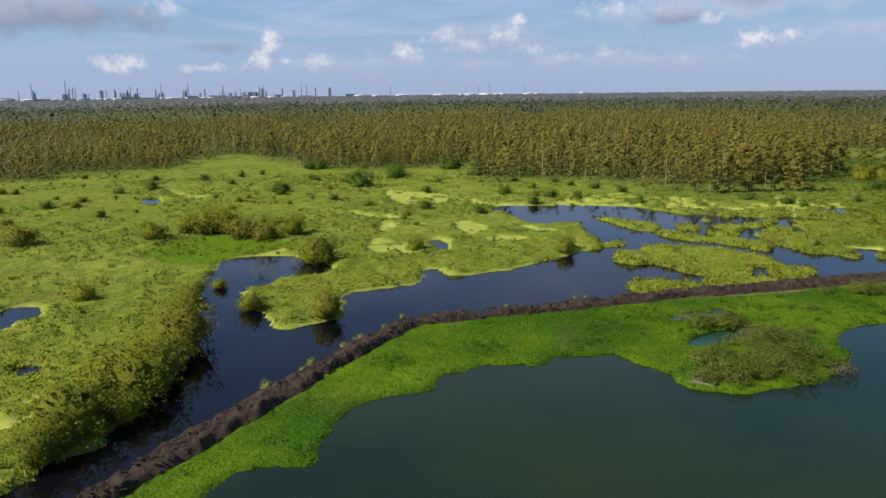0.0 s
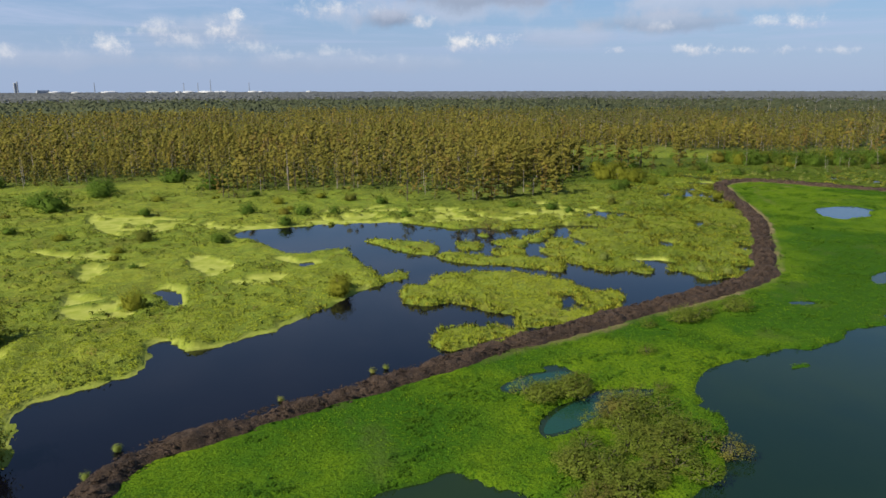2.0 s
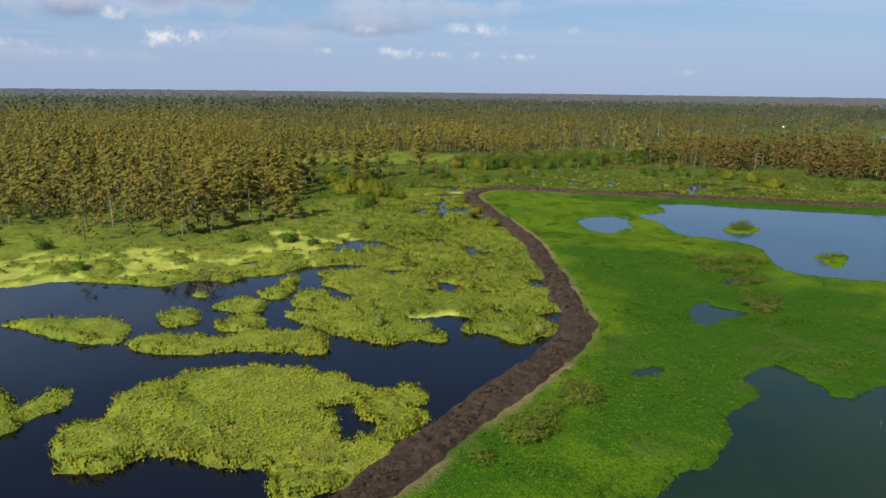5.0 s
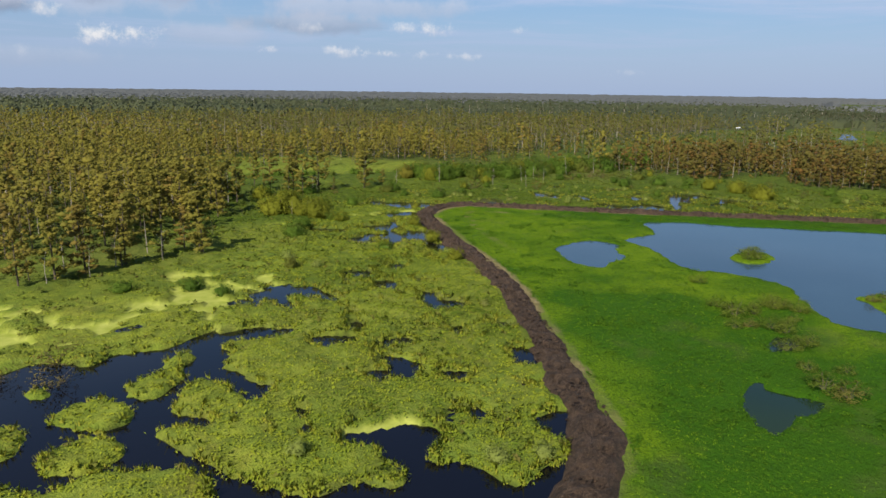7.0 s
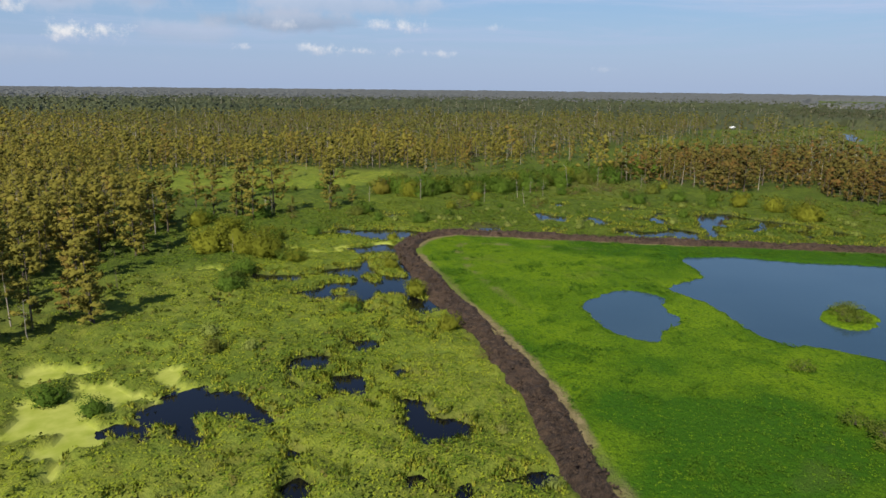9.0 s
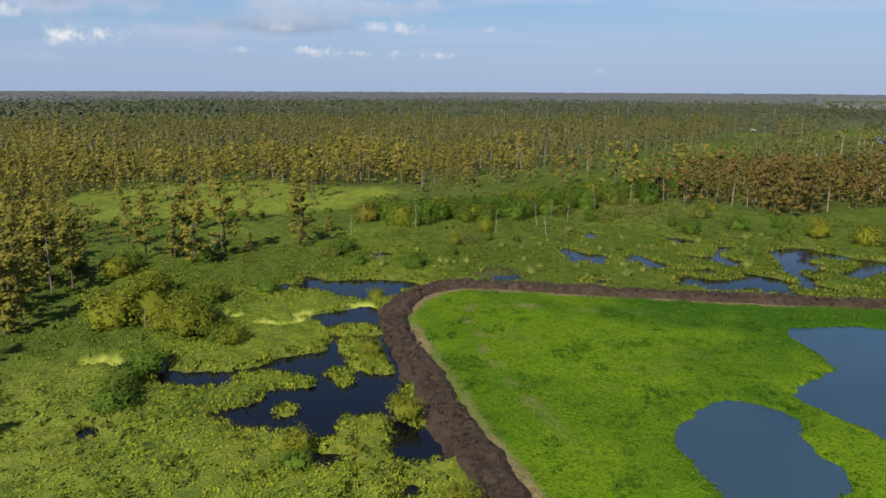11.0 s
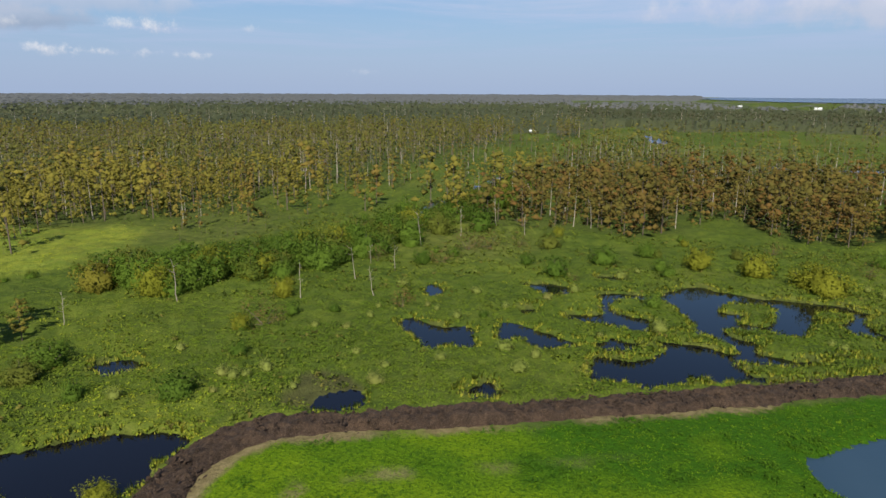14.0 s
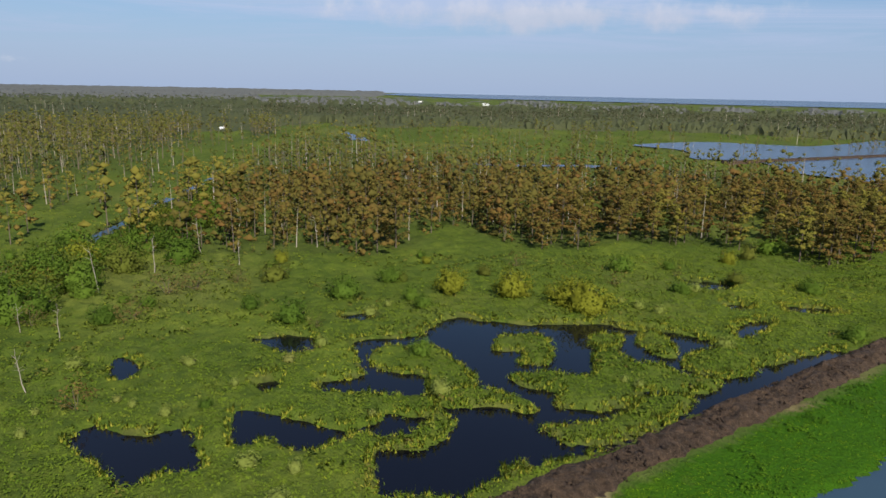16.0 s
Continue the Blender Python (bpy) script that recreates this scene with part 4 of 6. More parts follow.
def sheet(name, outline, z, m, label):
    bm = bmesh.new()
    bm.faces.new([bm.verts.new((x, y, z)) for x, y in outline])
    bmesh.ops.triangulate(bm, faces=bm.faces[:])
    bmesh.ops.recalc_face_normals(bm, faces=bm.faces[:])
    for f in bm.faces:
        if f.normal.z < 0:
            f.normal_flip()
    me = bpy.data.meshes.new(name)
    bm.to_mesh(me)
    bm.free()
    me.materials.append(m)
    return tagged(new(name, me), label, "water", kind="structure")


sheet("water", [(-213, 84), (400, 84), (400, 390), (-213, 390)], -0.02, DARK_WATER, "still dark bayou water between marsh islands")
sheet("water", EAST_SIDE, 0.0, GREEN_WATER, "greenish still water of the ponds inside the levee")
FAR_LAKE = [(566, 54), (515, 62), (495, 52), (470, 38), (440, -40), (500, -160), (640, -330), (900, -300), (760, -150), (690, -60), (683, -33), (709, 18), (671, 87), (640, 70), (612, 71), (575, 84)]
for name in ("teal1", "teal2"):
    sheet("water", rounded(np.array(EAST_PONDS[name]) * 1.0, 2), 0.006, TEAL_WATER, "small teal algae-tinted pool in the floating mat")
for name in ("lake", "smallpond"):
    shore = np.array(EAST_PONDS[name])
    sheet("water", shore.mean(0) + (shore - shore.mean(0)) * 1.14, 0.003, LAKE_WATER, "grey-blue silty open water among floating mats")
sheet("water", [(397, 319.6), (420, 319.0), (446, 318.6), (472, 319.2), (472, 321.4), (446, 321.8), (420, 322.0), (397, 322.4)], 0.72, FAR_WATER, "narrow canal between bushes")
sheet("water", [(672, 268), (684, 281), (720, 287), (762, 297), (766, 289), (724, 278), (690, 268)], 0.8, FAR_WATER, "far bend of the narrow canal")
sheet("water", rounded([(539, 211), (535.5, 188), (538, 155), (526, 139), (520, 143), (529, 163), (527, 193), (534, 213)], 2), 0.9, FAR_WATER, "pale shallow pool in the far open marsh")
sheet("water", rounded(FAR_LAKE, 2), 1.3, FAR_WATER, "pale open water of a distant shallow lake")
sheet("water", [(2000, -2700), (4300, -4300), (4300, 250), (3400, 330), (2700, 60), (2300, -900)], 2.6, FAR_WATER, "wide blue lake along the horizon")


# ---- levee of dredged mud ----
def levee_mesh():
    line = np.array(LEVEE, float)
    a, b, d = np.r_[line[:1], line[:-2]], line[1:], np.r_[line[2:], line[-1:]]
    p = line[:-1]
    line = np.stack([p + 0.5 * f * ((b - a) + f * ((2 * a - 5 * p + 4 * b - d) + f * (3 * (p - b) + d - a))) for f in (0, 0.25, 0.5, 0.75)], 1).reshape(-1, 2)
    gaps = np.r_[0, np.cumsum(np.hypot(*np.diff(line, axis=0).T))]
    s = np.arange(0, gaps[-1], 0.42)
    cx, cy = np.interp(s, gaps, line[:, 0]), np.interp(s, gaps, line[:, 1])
    tx, ty = np.gradient(cx), np.gradient(cy)
    length = np.hypot(tx, ty)
    nx, ny = -ty / length, tx / length
    u = np.linspace(-1, 1, 23)
    half = 1.95 + 0.75 * step(cx, 30, 105) + (lattice(s, 0 * s, 7.0, 31) - 0.5) * 1.3 + (lattice(s, 0 * s, 1.8, 32) - 0.5) * 0.7
    off = u[None, :] * half[:, None] * 1.12 + 0.3
    x, y = cx[:, None] + nx[:, None] * off, cy[:, None] + ny[:, None] * off
    crown = 0.9 * (1 - step(np.abs(u), 0.42, 0.98))[None, :]
    lumps = (lattice(x, y, 1.5, 33) - 0.5) * 0.55 + (lattice(x, y, 0.6, 34) - 0.5) * 0.4 + (lattice(x, y, 4.0, 35) - 0.5) * 0.4
    z = crown + lumps * (0.35 + crown) + 0.12 - 0.5 * step(np.abs(u), 0.86, 1.0)[None, :]
    k = np.arange(z.size).reshape(z.shape)
    quads = np.stack([k[:-1, :-1], k[1:, :-1], k[1:, 1:], k[:-1, 1:]], -1).reshape(-1, 4)[:, ::-1]
    return mesh_of("levee", np.stack([x.ravel(), y.ravel(), z.ravel()], 1), quads, [MUD], smooth=False), (cx, cy, nx, ny)


levee_me, (lev_x, lev_y, lev_nx, lev_ny) = levee_mesh()
levee = tagged(new("levee", levee_me), "low winding levee of freshly dredged dark brown mud", "levee", kind="structure")


# ---- small plants as one mass each ----
def scattered(rng, count, low, high):
    return rng.uniform(low[0], high[0], count), rng.uniform(low[1], high[1], count)


def cushions(rng, x, y, z, radius, height, per, leaf):
    """Rounded cushions of grass: blades lie outwards, close over a low dome round each root."""
    n = len(x) * per
    turn, rise = rng.uniform(0, 6.283, n), rng.uniform(0.35, 1.0, n)
    flat = np.sqrt(1 - rise * rise)
    way = np.stack([np.cos(turn) * flat, np.sin(turn) * flat, rise], 1)
    rr, hh = np.repeat(radius, per), np.repeat(height, per)
    at = np.repeat(np.stack([x, y, z], 1), per, 0) + way * np.stack([rr, rr, hh], 1)
    side = np.stack([-np.sin(turn), np.cos(turn), 0 * turn], 1)
    down = np.stack([np.cos(turn) * rise, np.sin(turn) * rise, -0.6 * flat], 1)
    k = leaf * rng.uniform(0.6, 1.4, (n, 1)) * np.minimum(1.2, 0.6 + rr)[:, None]
    w = rng.uniform(0.25, 0.55, (n, 1))
    verts = np.stack([at - down * k * 0.6 - side * k * w, at - down * k * 0.6 + side * k * w, at + down * k * 0.9], 1)
    verts = verts[:, ::-1].reshape(-1, 3)
    lit = way * (0.6, 0.6, 0.4) + (0, 0, 0.7) + rng.normal(0, 0.07, way.shape)
    lit /= np.linalg.norm(lit, axis=1, keepdims=True)
    return verts, np.arange(n * 3).reshape(-1, 3), np.repeat(lit, 3, 0)


def blades(rng, x, y, z, height, per, radius):
    """Upright arching blades, some round each root."""
    n = len(x) * per
    turn = rng.uniform(0, 6.283, n)
    out = np.stack([np.cos(turn), np.sin(turn), 0 * turn], 1)
    side = np.stack([-np.sin(turn), np.cos(turn), 0 * turn], 1) * rng.uniform(0.05, 0.12, (n, 1))
    h = (np.repeat(height, per) * rng.uniform(0.5, 1.2, n))[:, None]
    at = np.repeat(np.stack([x, y, z - 0.05], 1), per, 0) + out * rng.uniform(0, radius, (n, 1))
    tip = at + out * h * rng.uniform(0.2, 0.8, (n, 1)) + (0, 0, 1) * h
    lit = out * 0.35 + (0, 0, 1)
    lit /= np.linalg.norm(lit, axis=1, keepdims=True)
    return np.stack([at - side, at + side, tip], 1).reshape(-1, 3), np.arange(n * 3).reshape(-1, 3), np.repeat(lit, 3, 0)


def join_meshes(pieces):
    verts, tris, start = [], [], 0
    for v, t in pieces:
        verts.append(v)
        tris.append(t + start)
        start += len(v)
    return np.concatenate(verts), np.concatenate(tris)


rng = np.random.RandomState(7)
x, y = scattered(rng, 760000, (-213, 85), (400, 390))
near = off_levee(x, y)
keep = rng.rand(len(x)) < np.clip(1.1 - near / 70, 0.06 + 0.1 * step(x, 90, 40) * step(y, 300, 250), 0.85)
x, y = x[keep], y[keep]
spot = survey(x, y)
wet = (spot["water"] > 0.2) | (spot["levee"] < 2.2 + 0.9 * step(x, 30, 105)) | (spot["silt"] > 0.3)
grassy = ~wet & (spot["side"] < 0.5) & (spot["bright"] < 0.5) & (spot["duck"] < 0.3) & (rng.rand(len(x)) < 0.4 + 0.9 * lattice(x, y, 3.4, 7) + step(spot["water"], -1.0, -0.5))
floating = ~wet & ((spot["side"] >= 0.5) | (spot["bright"] >= 0.5))
gxs, gys, gzs = x[grassy], y[grassy], spot["z"][grassy]
tall = lattice(gxs, gys, 8.0, 41)
bank = step(spot["water"][grassy], -1.1, -0.45)
height_of = (0.17 + 0.30 * tall * tall + 0.12 * bank) * rng.uniform(0.7, 1.3, len(gxs))
rich = spot["lush"][grassy] > rng.rand(len(gxs))
brink = (bank > 0.35) & (rng.rand(len(gxs)) < 0.8)
for name, chosen, m, label in (("marsh_grass", ~rich, GRASS, "dense yellow-green cushions of marsh grass"), ("lush_grass", rich, GRASS_LUSH, "deep green cushions of lush marsh grass")):
    wide = (0.38 + 0.5 * tall[chosen]) * rng.uniform(0.6, 1.25, chosen.sum())
    v, t, soft = cushions(rng, gxs[chosen], gys[chosen], gzs[chosen] - 0.06, wide, height_of[chosen] * 0.9 + 0.05, 6, 0.19)
    tagged(new(name, mesh_of(name, v, t, [m], normals=soft)), label, "grass", kind="stuff")
v, t, soft = blades(rng, gxs[brink], gys[brink], gzs[brink], height_of[brink] + 0.32, 7, 0.35)
tagged(new("reeds", mesh_of("reeds", v, t, [GRASS_DRY], normals=soft)), "straw-tinged reed tufts along the banks", "grass", kind="stuff")
hx, hy, hz = x[floating], y[floating], spot["z"][floating]
clump = lattice(hx, hy, 3.4, 43) * 0.5 + lattice(hx, hy, 9.0, 44) * 0.5
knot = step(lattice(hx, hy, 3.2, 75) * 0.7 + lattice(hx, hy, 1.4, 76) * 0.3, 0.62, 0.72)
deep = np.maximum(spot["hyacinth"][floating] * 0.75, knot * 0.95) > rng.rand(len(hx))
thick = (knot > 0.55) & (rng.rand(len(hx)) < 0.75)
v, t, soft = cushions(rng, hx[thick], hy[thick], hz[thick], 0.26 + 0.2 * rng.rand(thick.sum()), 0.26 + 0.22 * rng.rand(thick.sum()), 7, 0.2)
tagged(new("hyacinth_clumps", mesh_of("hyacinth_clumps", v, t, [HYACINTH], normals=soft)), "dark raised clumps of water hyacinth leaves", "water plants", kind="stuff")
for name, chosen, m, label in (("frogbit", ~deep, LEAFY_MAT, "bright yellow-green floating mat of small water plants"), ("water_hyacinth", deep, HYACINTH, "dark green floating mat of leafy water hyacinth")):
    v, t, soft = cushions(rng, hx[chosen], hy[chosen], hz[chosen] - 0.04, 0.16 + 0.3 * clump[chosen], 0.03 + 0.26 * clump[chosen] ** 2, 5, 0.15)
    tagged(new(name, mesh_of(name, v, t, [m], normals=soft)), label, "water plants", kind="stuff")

# loose clods and roots on the levee
count = 9000
pick = rng.randint(4, len(lev_x) - 4, count)
off = rng.uniform(-1, 1, count) * (1.9 + 0.8 * step(lev_x[pick], 30, 105)) + 0.2
cx, cy = lev_x[pick] + lev_nx[pick] * off, lev_y[pick] + lev_ny[pick] * off
size = 0.06 + 0.18 * rng.rand(count) ** 3
cz = 0.1 + 1.05 * (1 - step(np.abs(off - 0.3) / (2.2 + 0.85 * step(lev_x[pick], 30, 105)), 0.42, 0.98))
corners = np.array([(1, 0, 0), (0, 1, 0), (-1, 0, 0), (0, -1, 0), (0, 0, 1), (0, 0, -1)], float)
stretch = np.stack([rng.uniform(0.4, 2.6, count), rng.uniform(0.4, 1.6, count), rng.uniform(0.4, 1.0, count)], 1)
jag = corners[None] * stretch[:, None] * rng.uniform(0.6, 1.5, (count, 6, 1)) + rng.uniform(-0.3, 0.3, (count, 6, 3))
v = jag * size[:, None, None] + np.stack([cx, cy, cz], 1)[:, None]
faces = np.array([(0, 1, 4), (1, 2, 4), (2, 3, 4), (3, 0, 4), (1, 0, 5), (2, 1, 5), (3, 2, 5), (0, 3, 5)])
t = (faces[None] + (np.arange(count) * 6)[:, None, None]).reshape(-1, 3)
tagged(new("mud_clods", mesh_of("mud_clods", v.reshape(-1, 3), t, [MUD])), "loose dark clods and torn roots on the levee", "clods", kind="stuff")


# ---- trees and bushes ----
def tube(points, radii, sides=5):
    """A tapering limb along points."""
    verts, tris = [], []
    p = np.array(points, float)
    for k, (at, r) in enumerate(zip(p, radii)):
        way = p[min(k + 1, len(p) - 1)] - p[max(k - 1, 0)]
        way = way / (np.linalg.norm(way) + 1e-9)
        side = np.cross(way, (0.3, 1, 0.2))
        side /= np.linalg.norm(side)
        other = np.cross(way, side)
        for s in range(sides):
            a = 6.2832 * s / sides
            verts.append(at + (np.cos(a) * side + np.sin(a) * other) * r)
    for k in range(len(p) - 1):
        for s in range(sides):
            a, b = k * sides + s, k * sides + (s + 1) % sides
            tris += [(a, b, b + sides), (a, b + sides, a + sides)]
    return np.array(verts), np.array(tris)


def leaves(rng, centres, spread, count, size, flat, hearts, up=0.3, jitter=0.45, clump=0.5):
    """Small pointed sprays round each centre, turned away from the heart of the plant, with the soft normals of its clumps."""
    c, heart = np.repeat(np.asarray(centres, float), count, 0), np.repeat(np.asarray(hearts, float), count, 0)
    s = np.repeat(np.asarray(spread, float), count)
    d = rng.normal(0, 1, (len(c), 3))
    d /= np.linalg.norm(d, axis=1, keepdims=True)
    at = c + d * (s * rng.rand(len(c)) ** 0.5)[:, None] * (1, 1, flat)
    out = at - heart
    out /= np.linalg.norm(out, axis=1, keepdims=True) + 1e-6
    soft = out * (1 - clump) + d * clump + (0, 0, up)
    soft /= np.linalg.norm(soft, axis=1, keepdims=True) + 1e-6
    face = soft + rng.normal(0, jitter, out.shape)
    a = np.cross(face, rng.normal(0, 1, face.shape))
    a /= np.linalg.norm(a, axis=1, keepdims=True) + 1e-6
    b = np.cross(face, a)
    b /= np.linalg.norm(b, axis=1, keepdims=True) + 1e-6
    k, w = np.reshape(size, (-1, 1)) * rng.uniform(0.6, 1.35, (len(c), 1)), rng.uniform(0.45, 0.9, (len(c), 1))
    verts = np.stack([at + a * k * 1.1, at - a * k * 0.6 + b * k * w, at - a * k * 0.6 - b * k * w], 1).reshape(-1, 3)
    lit = soft + rng.normal(0, 0.16, soft.shape)
    lit /= np.linalg.norm(lit, axis=1, keepdims=True)
    return verts, np.arange(len(c) * 3).reshape(-1, 3), np.repeat(lit, 3, 0)


KNOB = np.array([(1, 0, 0), (0, 1, 0), (-1, 0, 0), (0, -1, 0), (0, 0, 1), (0, 0, -1)], float)
KNOB_FACES = np.array([(0, 1, 4), (1, 2, 4), (2, 3, 4), (3, 0, 4), (1, 0, 5), (2, 1, 5), (3, 2, 5), (0, 3, 5)])
WEDGE = np.array([(1, 0, 0), (-0.5, 0.87, 0), (-0.5, -0.87, 0), (0, 0, 1), (0, 0, -1)], float)
WEDGE_FACES = np.array([(0, 1, 3), (1, 2, 3), (2, 0, 3), (1, 0, 4), (2, 1, 4), (0, 2, 4)])


def knots(rng, centres, radius, hearts, flat=0.62, simple=False):
    """The thick of each leafy clump: an uneven lump with soft normals."""
    shape, faces = (WEDGE, WEDGE_FACES) if simple else (KNOB, KNOB_FACES)
    c, count = np.asarray(centres, float), len(centres)
    turn = rng.uniform(0, 6.283, (count, 1))
    x = shape[None, :, 0] * np.cos(turn) - shape[None, :, 1] * np.sin(turn)
    y = shape[None, :, 0] * np.sin(turn) + shape[None, :, 1] * np.cos(turn)
    way = np.stack([x, y, np.repeat(shape[None, :, 2] * flat, count, 0)], -1)
    verts = c[:, None] + way * (np.reshape(radius, (-1, 1)) * rng.uniform(0.6, 1.25, (count, len(shape))))[..., None]
    out = c - hearts
    out /= np.linalg.norm(out, axis=1, keepdims=True) + 1e-6
    soft = way + 0.35 * out[:, None] + (0, 0, 0.25)
    soft /= np.linalg.norm(soft, axis=2, keepdims=True) + 1e-6
    tris = faces[None] + (np.arange(count) * len(shape))[:, None, None]
    return verts.reshape(-1, 3), tris.reshape(-1, 3), soft.reshape(-1, 3)


def cypress_meshes(seed, height, leaf_material, leaf=0.5, bushy=1.0, lowest=0.12):
    """Bald cypress: a straight trunk with a flared foot, short level limbs and a narrow ragged crown."""
    rng = np.random.RandomState(seed)
    lean = rng.normal(0, 0.025, 2) * height
    levels = np.array([0, 0.06, 0.25, 0.5, 0.75, 0.97])
    axis_points = [(lean[0] * h * h, lean[1] * h * h, h * height - 0.1) for h in levels]
    thick = height * 0.012
    woods, centres, spread = [tube(axis_points, [thick * 1.9, thick * 1.15, thick, thick * 0.75, thick * 0.45, thick * 0.12], 6)], [], []
    hearts = []
    first = rng.uniform(lowest, lowest + 0.16)
    limbs = rng.randint(20, 26)
    for k in range(limbs):
        h = first + (0.97 - first) * (k + rng.rand() * 0.8) / limbs
        reach = height * bushy * (0.055 + 0.16 * (1 - h) ** 0.6 * (0.55 + 0.45 * min(1, (h - first) * 6))) * rng.uniform(0.6, 1.25)
        a = rng.uniform(0, 6.283)
        root = np.array([lean[0] * h * h, lean[1] * h * h, h * height])
        end = root + (np.cos(a) * reach, np.sin(a) * reach, reach * rng.uniform(-0.05, 0.4))
        woods.append(tube([root, end], [thick * 0.3, thick * 0.07], 3))
        for f in (0.35, 0.7, 1.0):
            centres.append(root + (end - root) * f + rng.normal(0, 0.15, 3))
            hearts.append(root - (0, 0, 0.05 * height))
            spread.append(height * 0.055 * rng.uniform(0.8, 1.4))
    centres.append((lean[0], lean[1], height * 0.97))
    hearts.append((lean[0], lean[1], height * 0.85))
    spread.append(height * 0.04)
    v, t = join_meshes(woods)
    trunk = mesh_of("trunk", v, t, [BARK], smooth=True)
    v, t, soft = leaves(rng, centres, np.array(spread) * 1.15, 15, leaf, 0.55, hearts, 0.35, 0.45, 0.5)
    v2, t2, soft2 = knots(rng, centres, np.array(spread) * 0.72, np.array(hearts))
    v, t = join_meshes([(v, t), (v2, t2)])
    return trunk, mesh_of("crown", v, t, [leaf_material], normals=np.concatenate([soft, soft2]))


def bush_meshes(seed, size, m, leaf, clusters, sprays, ragged=0.16, core=0.0):
    """A many-stemmed bush: thin stems fan out from the foot to an uneven dome of small leaf sprays."""
    rng = np.random.RandomState(seed)
    stems, centres = [], []
    lobes = rng.normal(0, 1, (7, 3)) * (1, 1, 0.6) + (0, 0, 0.4)
    lobes /= np.linalg.norm(lobes, axis=1, keepdims=True)
    for k in range(clusters):
        up = 1 - 1.55 * rng.rand()
        turn = rng.uniform(0, 6.283)
        flat = math.sqrt(max(0.0, 1 - up * up))
        way = np.array([np.cos(turn) * flat, np.sin(turn) * flat, up])
        bulge = 0.78 + 0.26 * max(0.0, float((lobes @ way).max())) ** 6 + rng.normal(0, ragged * 0.5)
        centres.append(np.array([way[0] * 0.56, way[1] * 0.56, 0.36 + way[2] * 0.58]) * size * bulge)
        if k % 10 == 0:
            top = centres[-1]
            stems.append(tube([(0.05 * size * way[0], 0.05 * size * way[1], -0.1), top * (0.5, 0.5, 0.55), top], [0.013 * size, 0.009 * size, 0.003 * size], 3))
    v, t = join_meshes(stems)
    wood = mesh_of("trunk", v, t, [BARK])
    spread = size * rng.uniform(0.10, 0.20, len(centres))
    v, t, soft = leaves(rng, centres, spread, sprays, leaf, 1.0, np.tile((0, 0, 0.2 * size), (len(centres), 1)), 0.2, 0.4, 0.35)
    if core:
        # the thick of the twigs inside
        bm = bmesh.new()
        bmesh.ops.create_icosphere(bm, subdivisions=3, radius=1)
        ways = np.array([p.co[:] for p in bm.verts])
        faces = np.array([[p.index for p in f.verts] for f in bm.faces])
        bm.free()
        bulge = 0.80 + 0.26 * np.maximum(0, (ways @ lobes.T).max(1)) ** 6 + rng.normal(0, 0.13, len(ways))
        hull = (ways * (0.56, 0.56, 0.58) + (0, 0, 0.36)) * (size * core * bulge)[:, None]
        t = np.concatenate([t, faces + len(v)])
        v, soft = np.concatenate([v, hull]), np.concatenate([soft, (ways + (0, 0, 0.2)) / np.linalg.norm(ways + (0, 0, 0.2), axis=1)[:, None]])
    v[:, 2] = np.maximum(v[:, 2], 0.02)
    return wood, mesh_of("foliage", v, t, [m], normals=soft)


def plant_kind(name, kind, label, category, group, meshes, trunk_name, crown_name):
    holder = thing(name, label, category, group)
    part(trunk_name, meshes[0], holder)
    part(crown_name, meshes[1], holder)
    return holder


used_kinds = []


def set_out(proto, x, y, z, turn, scale, squat=1.0):
    """First use takes the plant itself, later ones are copies."""
    m = Matrix.LocRotScale((x, y, z), Euler((0, 0, turn)), Vector((scale, scale, scale * squat)))
    if proto not in used_kinds:
        used_kinds.append(proto)
        proto.matrix_basis = m
        return proto
    keep = proto.scale.copy()
    proto.scale = (1, 1, 1)
    made = copy_thing(proto, m)
    proto.scale = keep
    return made


def heights(x, y):
    return survey(np.atleast_1d(np.asarray(x, float)), np.atleast_1d(np.asarray(y, float)))["z"]


rng = np.random.RandomState(29)
x, y = scattered(rng, 40000, (-213, 92), (345, 345))
spot = survey(x, y)
sedgy = lattice(x, y, 5.5, 45) * 0.55 + lattice(x, y, 19.0, 46) * 0.45 + 0.12 * step(spot["water"], -2.0, -0.5)
ok = (spot["water"] < -0.2) & (spot["side"] < 0.5) & (spot["duck"] < 0.3) & (spot["levee"] > 4) & (sedgy + rng.uniform(-0.06, 0.06, len(x)) > 0.545 - 0.07 * step(x, 150, 220) - 0.05 * step(x, 60, 20))
x, y, z = x[ok], y[ok], spot["z"][ok]
size = rng.uniform(0.35, 0.95, len(x))
root = np.stack([x, y, z], 1)
v, t, soft = leaves(rng, root + np.stack([0 * x, 0 * x, size * 0.4], 1), size * 1.1, 9, 0.24, 0.6, root - (0, 0, 0.3), 0.3, 0.4, 0.4)
me = mesh_of("sedge_tussocks", v, t, [SEDGE], normals=soft)
me.attributes.new("tint", "FLOAT", "POINT").data.foreach_set("value", np.repeat(rng.rand(len(x)), 27).astype(np.float32))
tagged(new("sedge_tussocks", me), "low olive and brown sedge tussocks all over the marsh", "grass", kind="stuff")


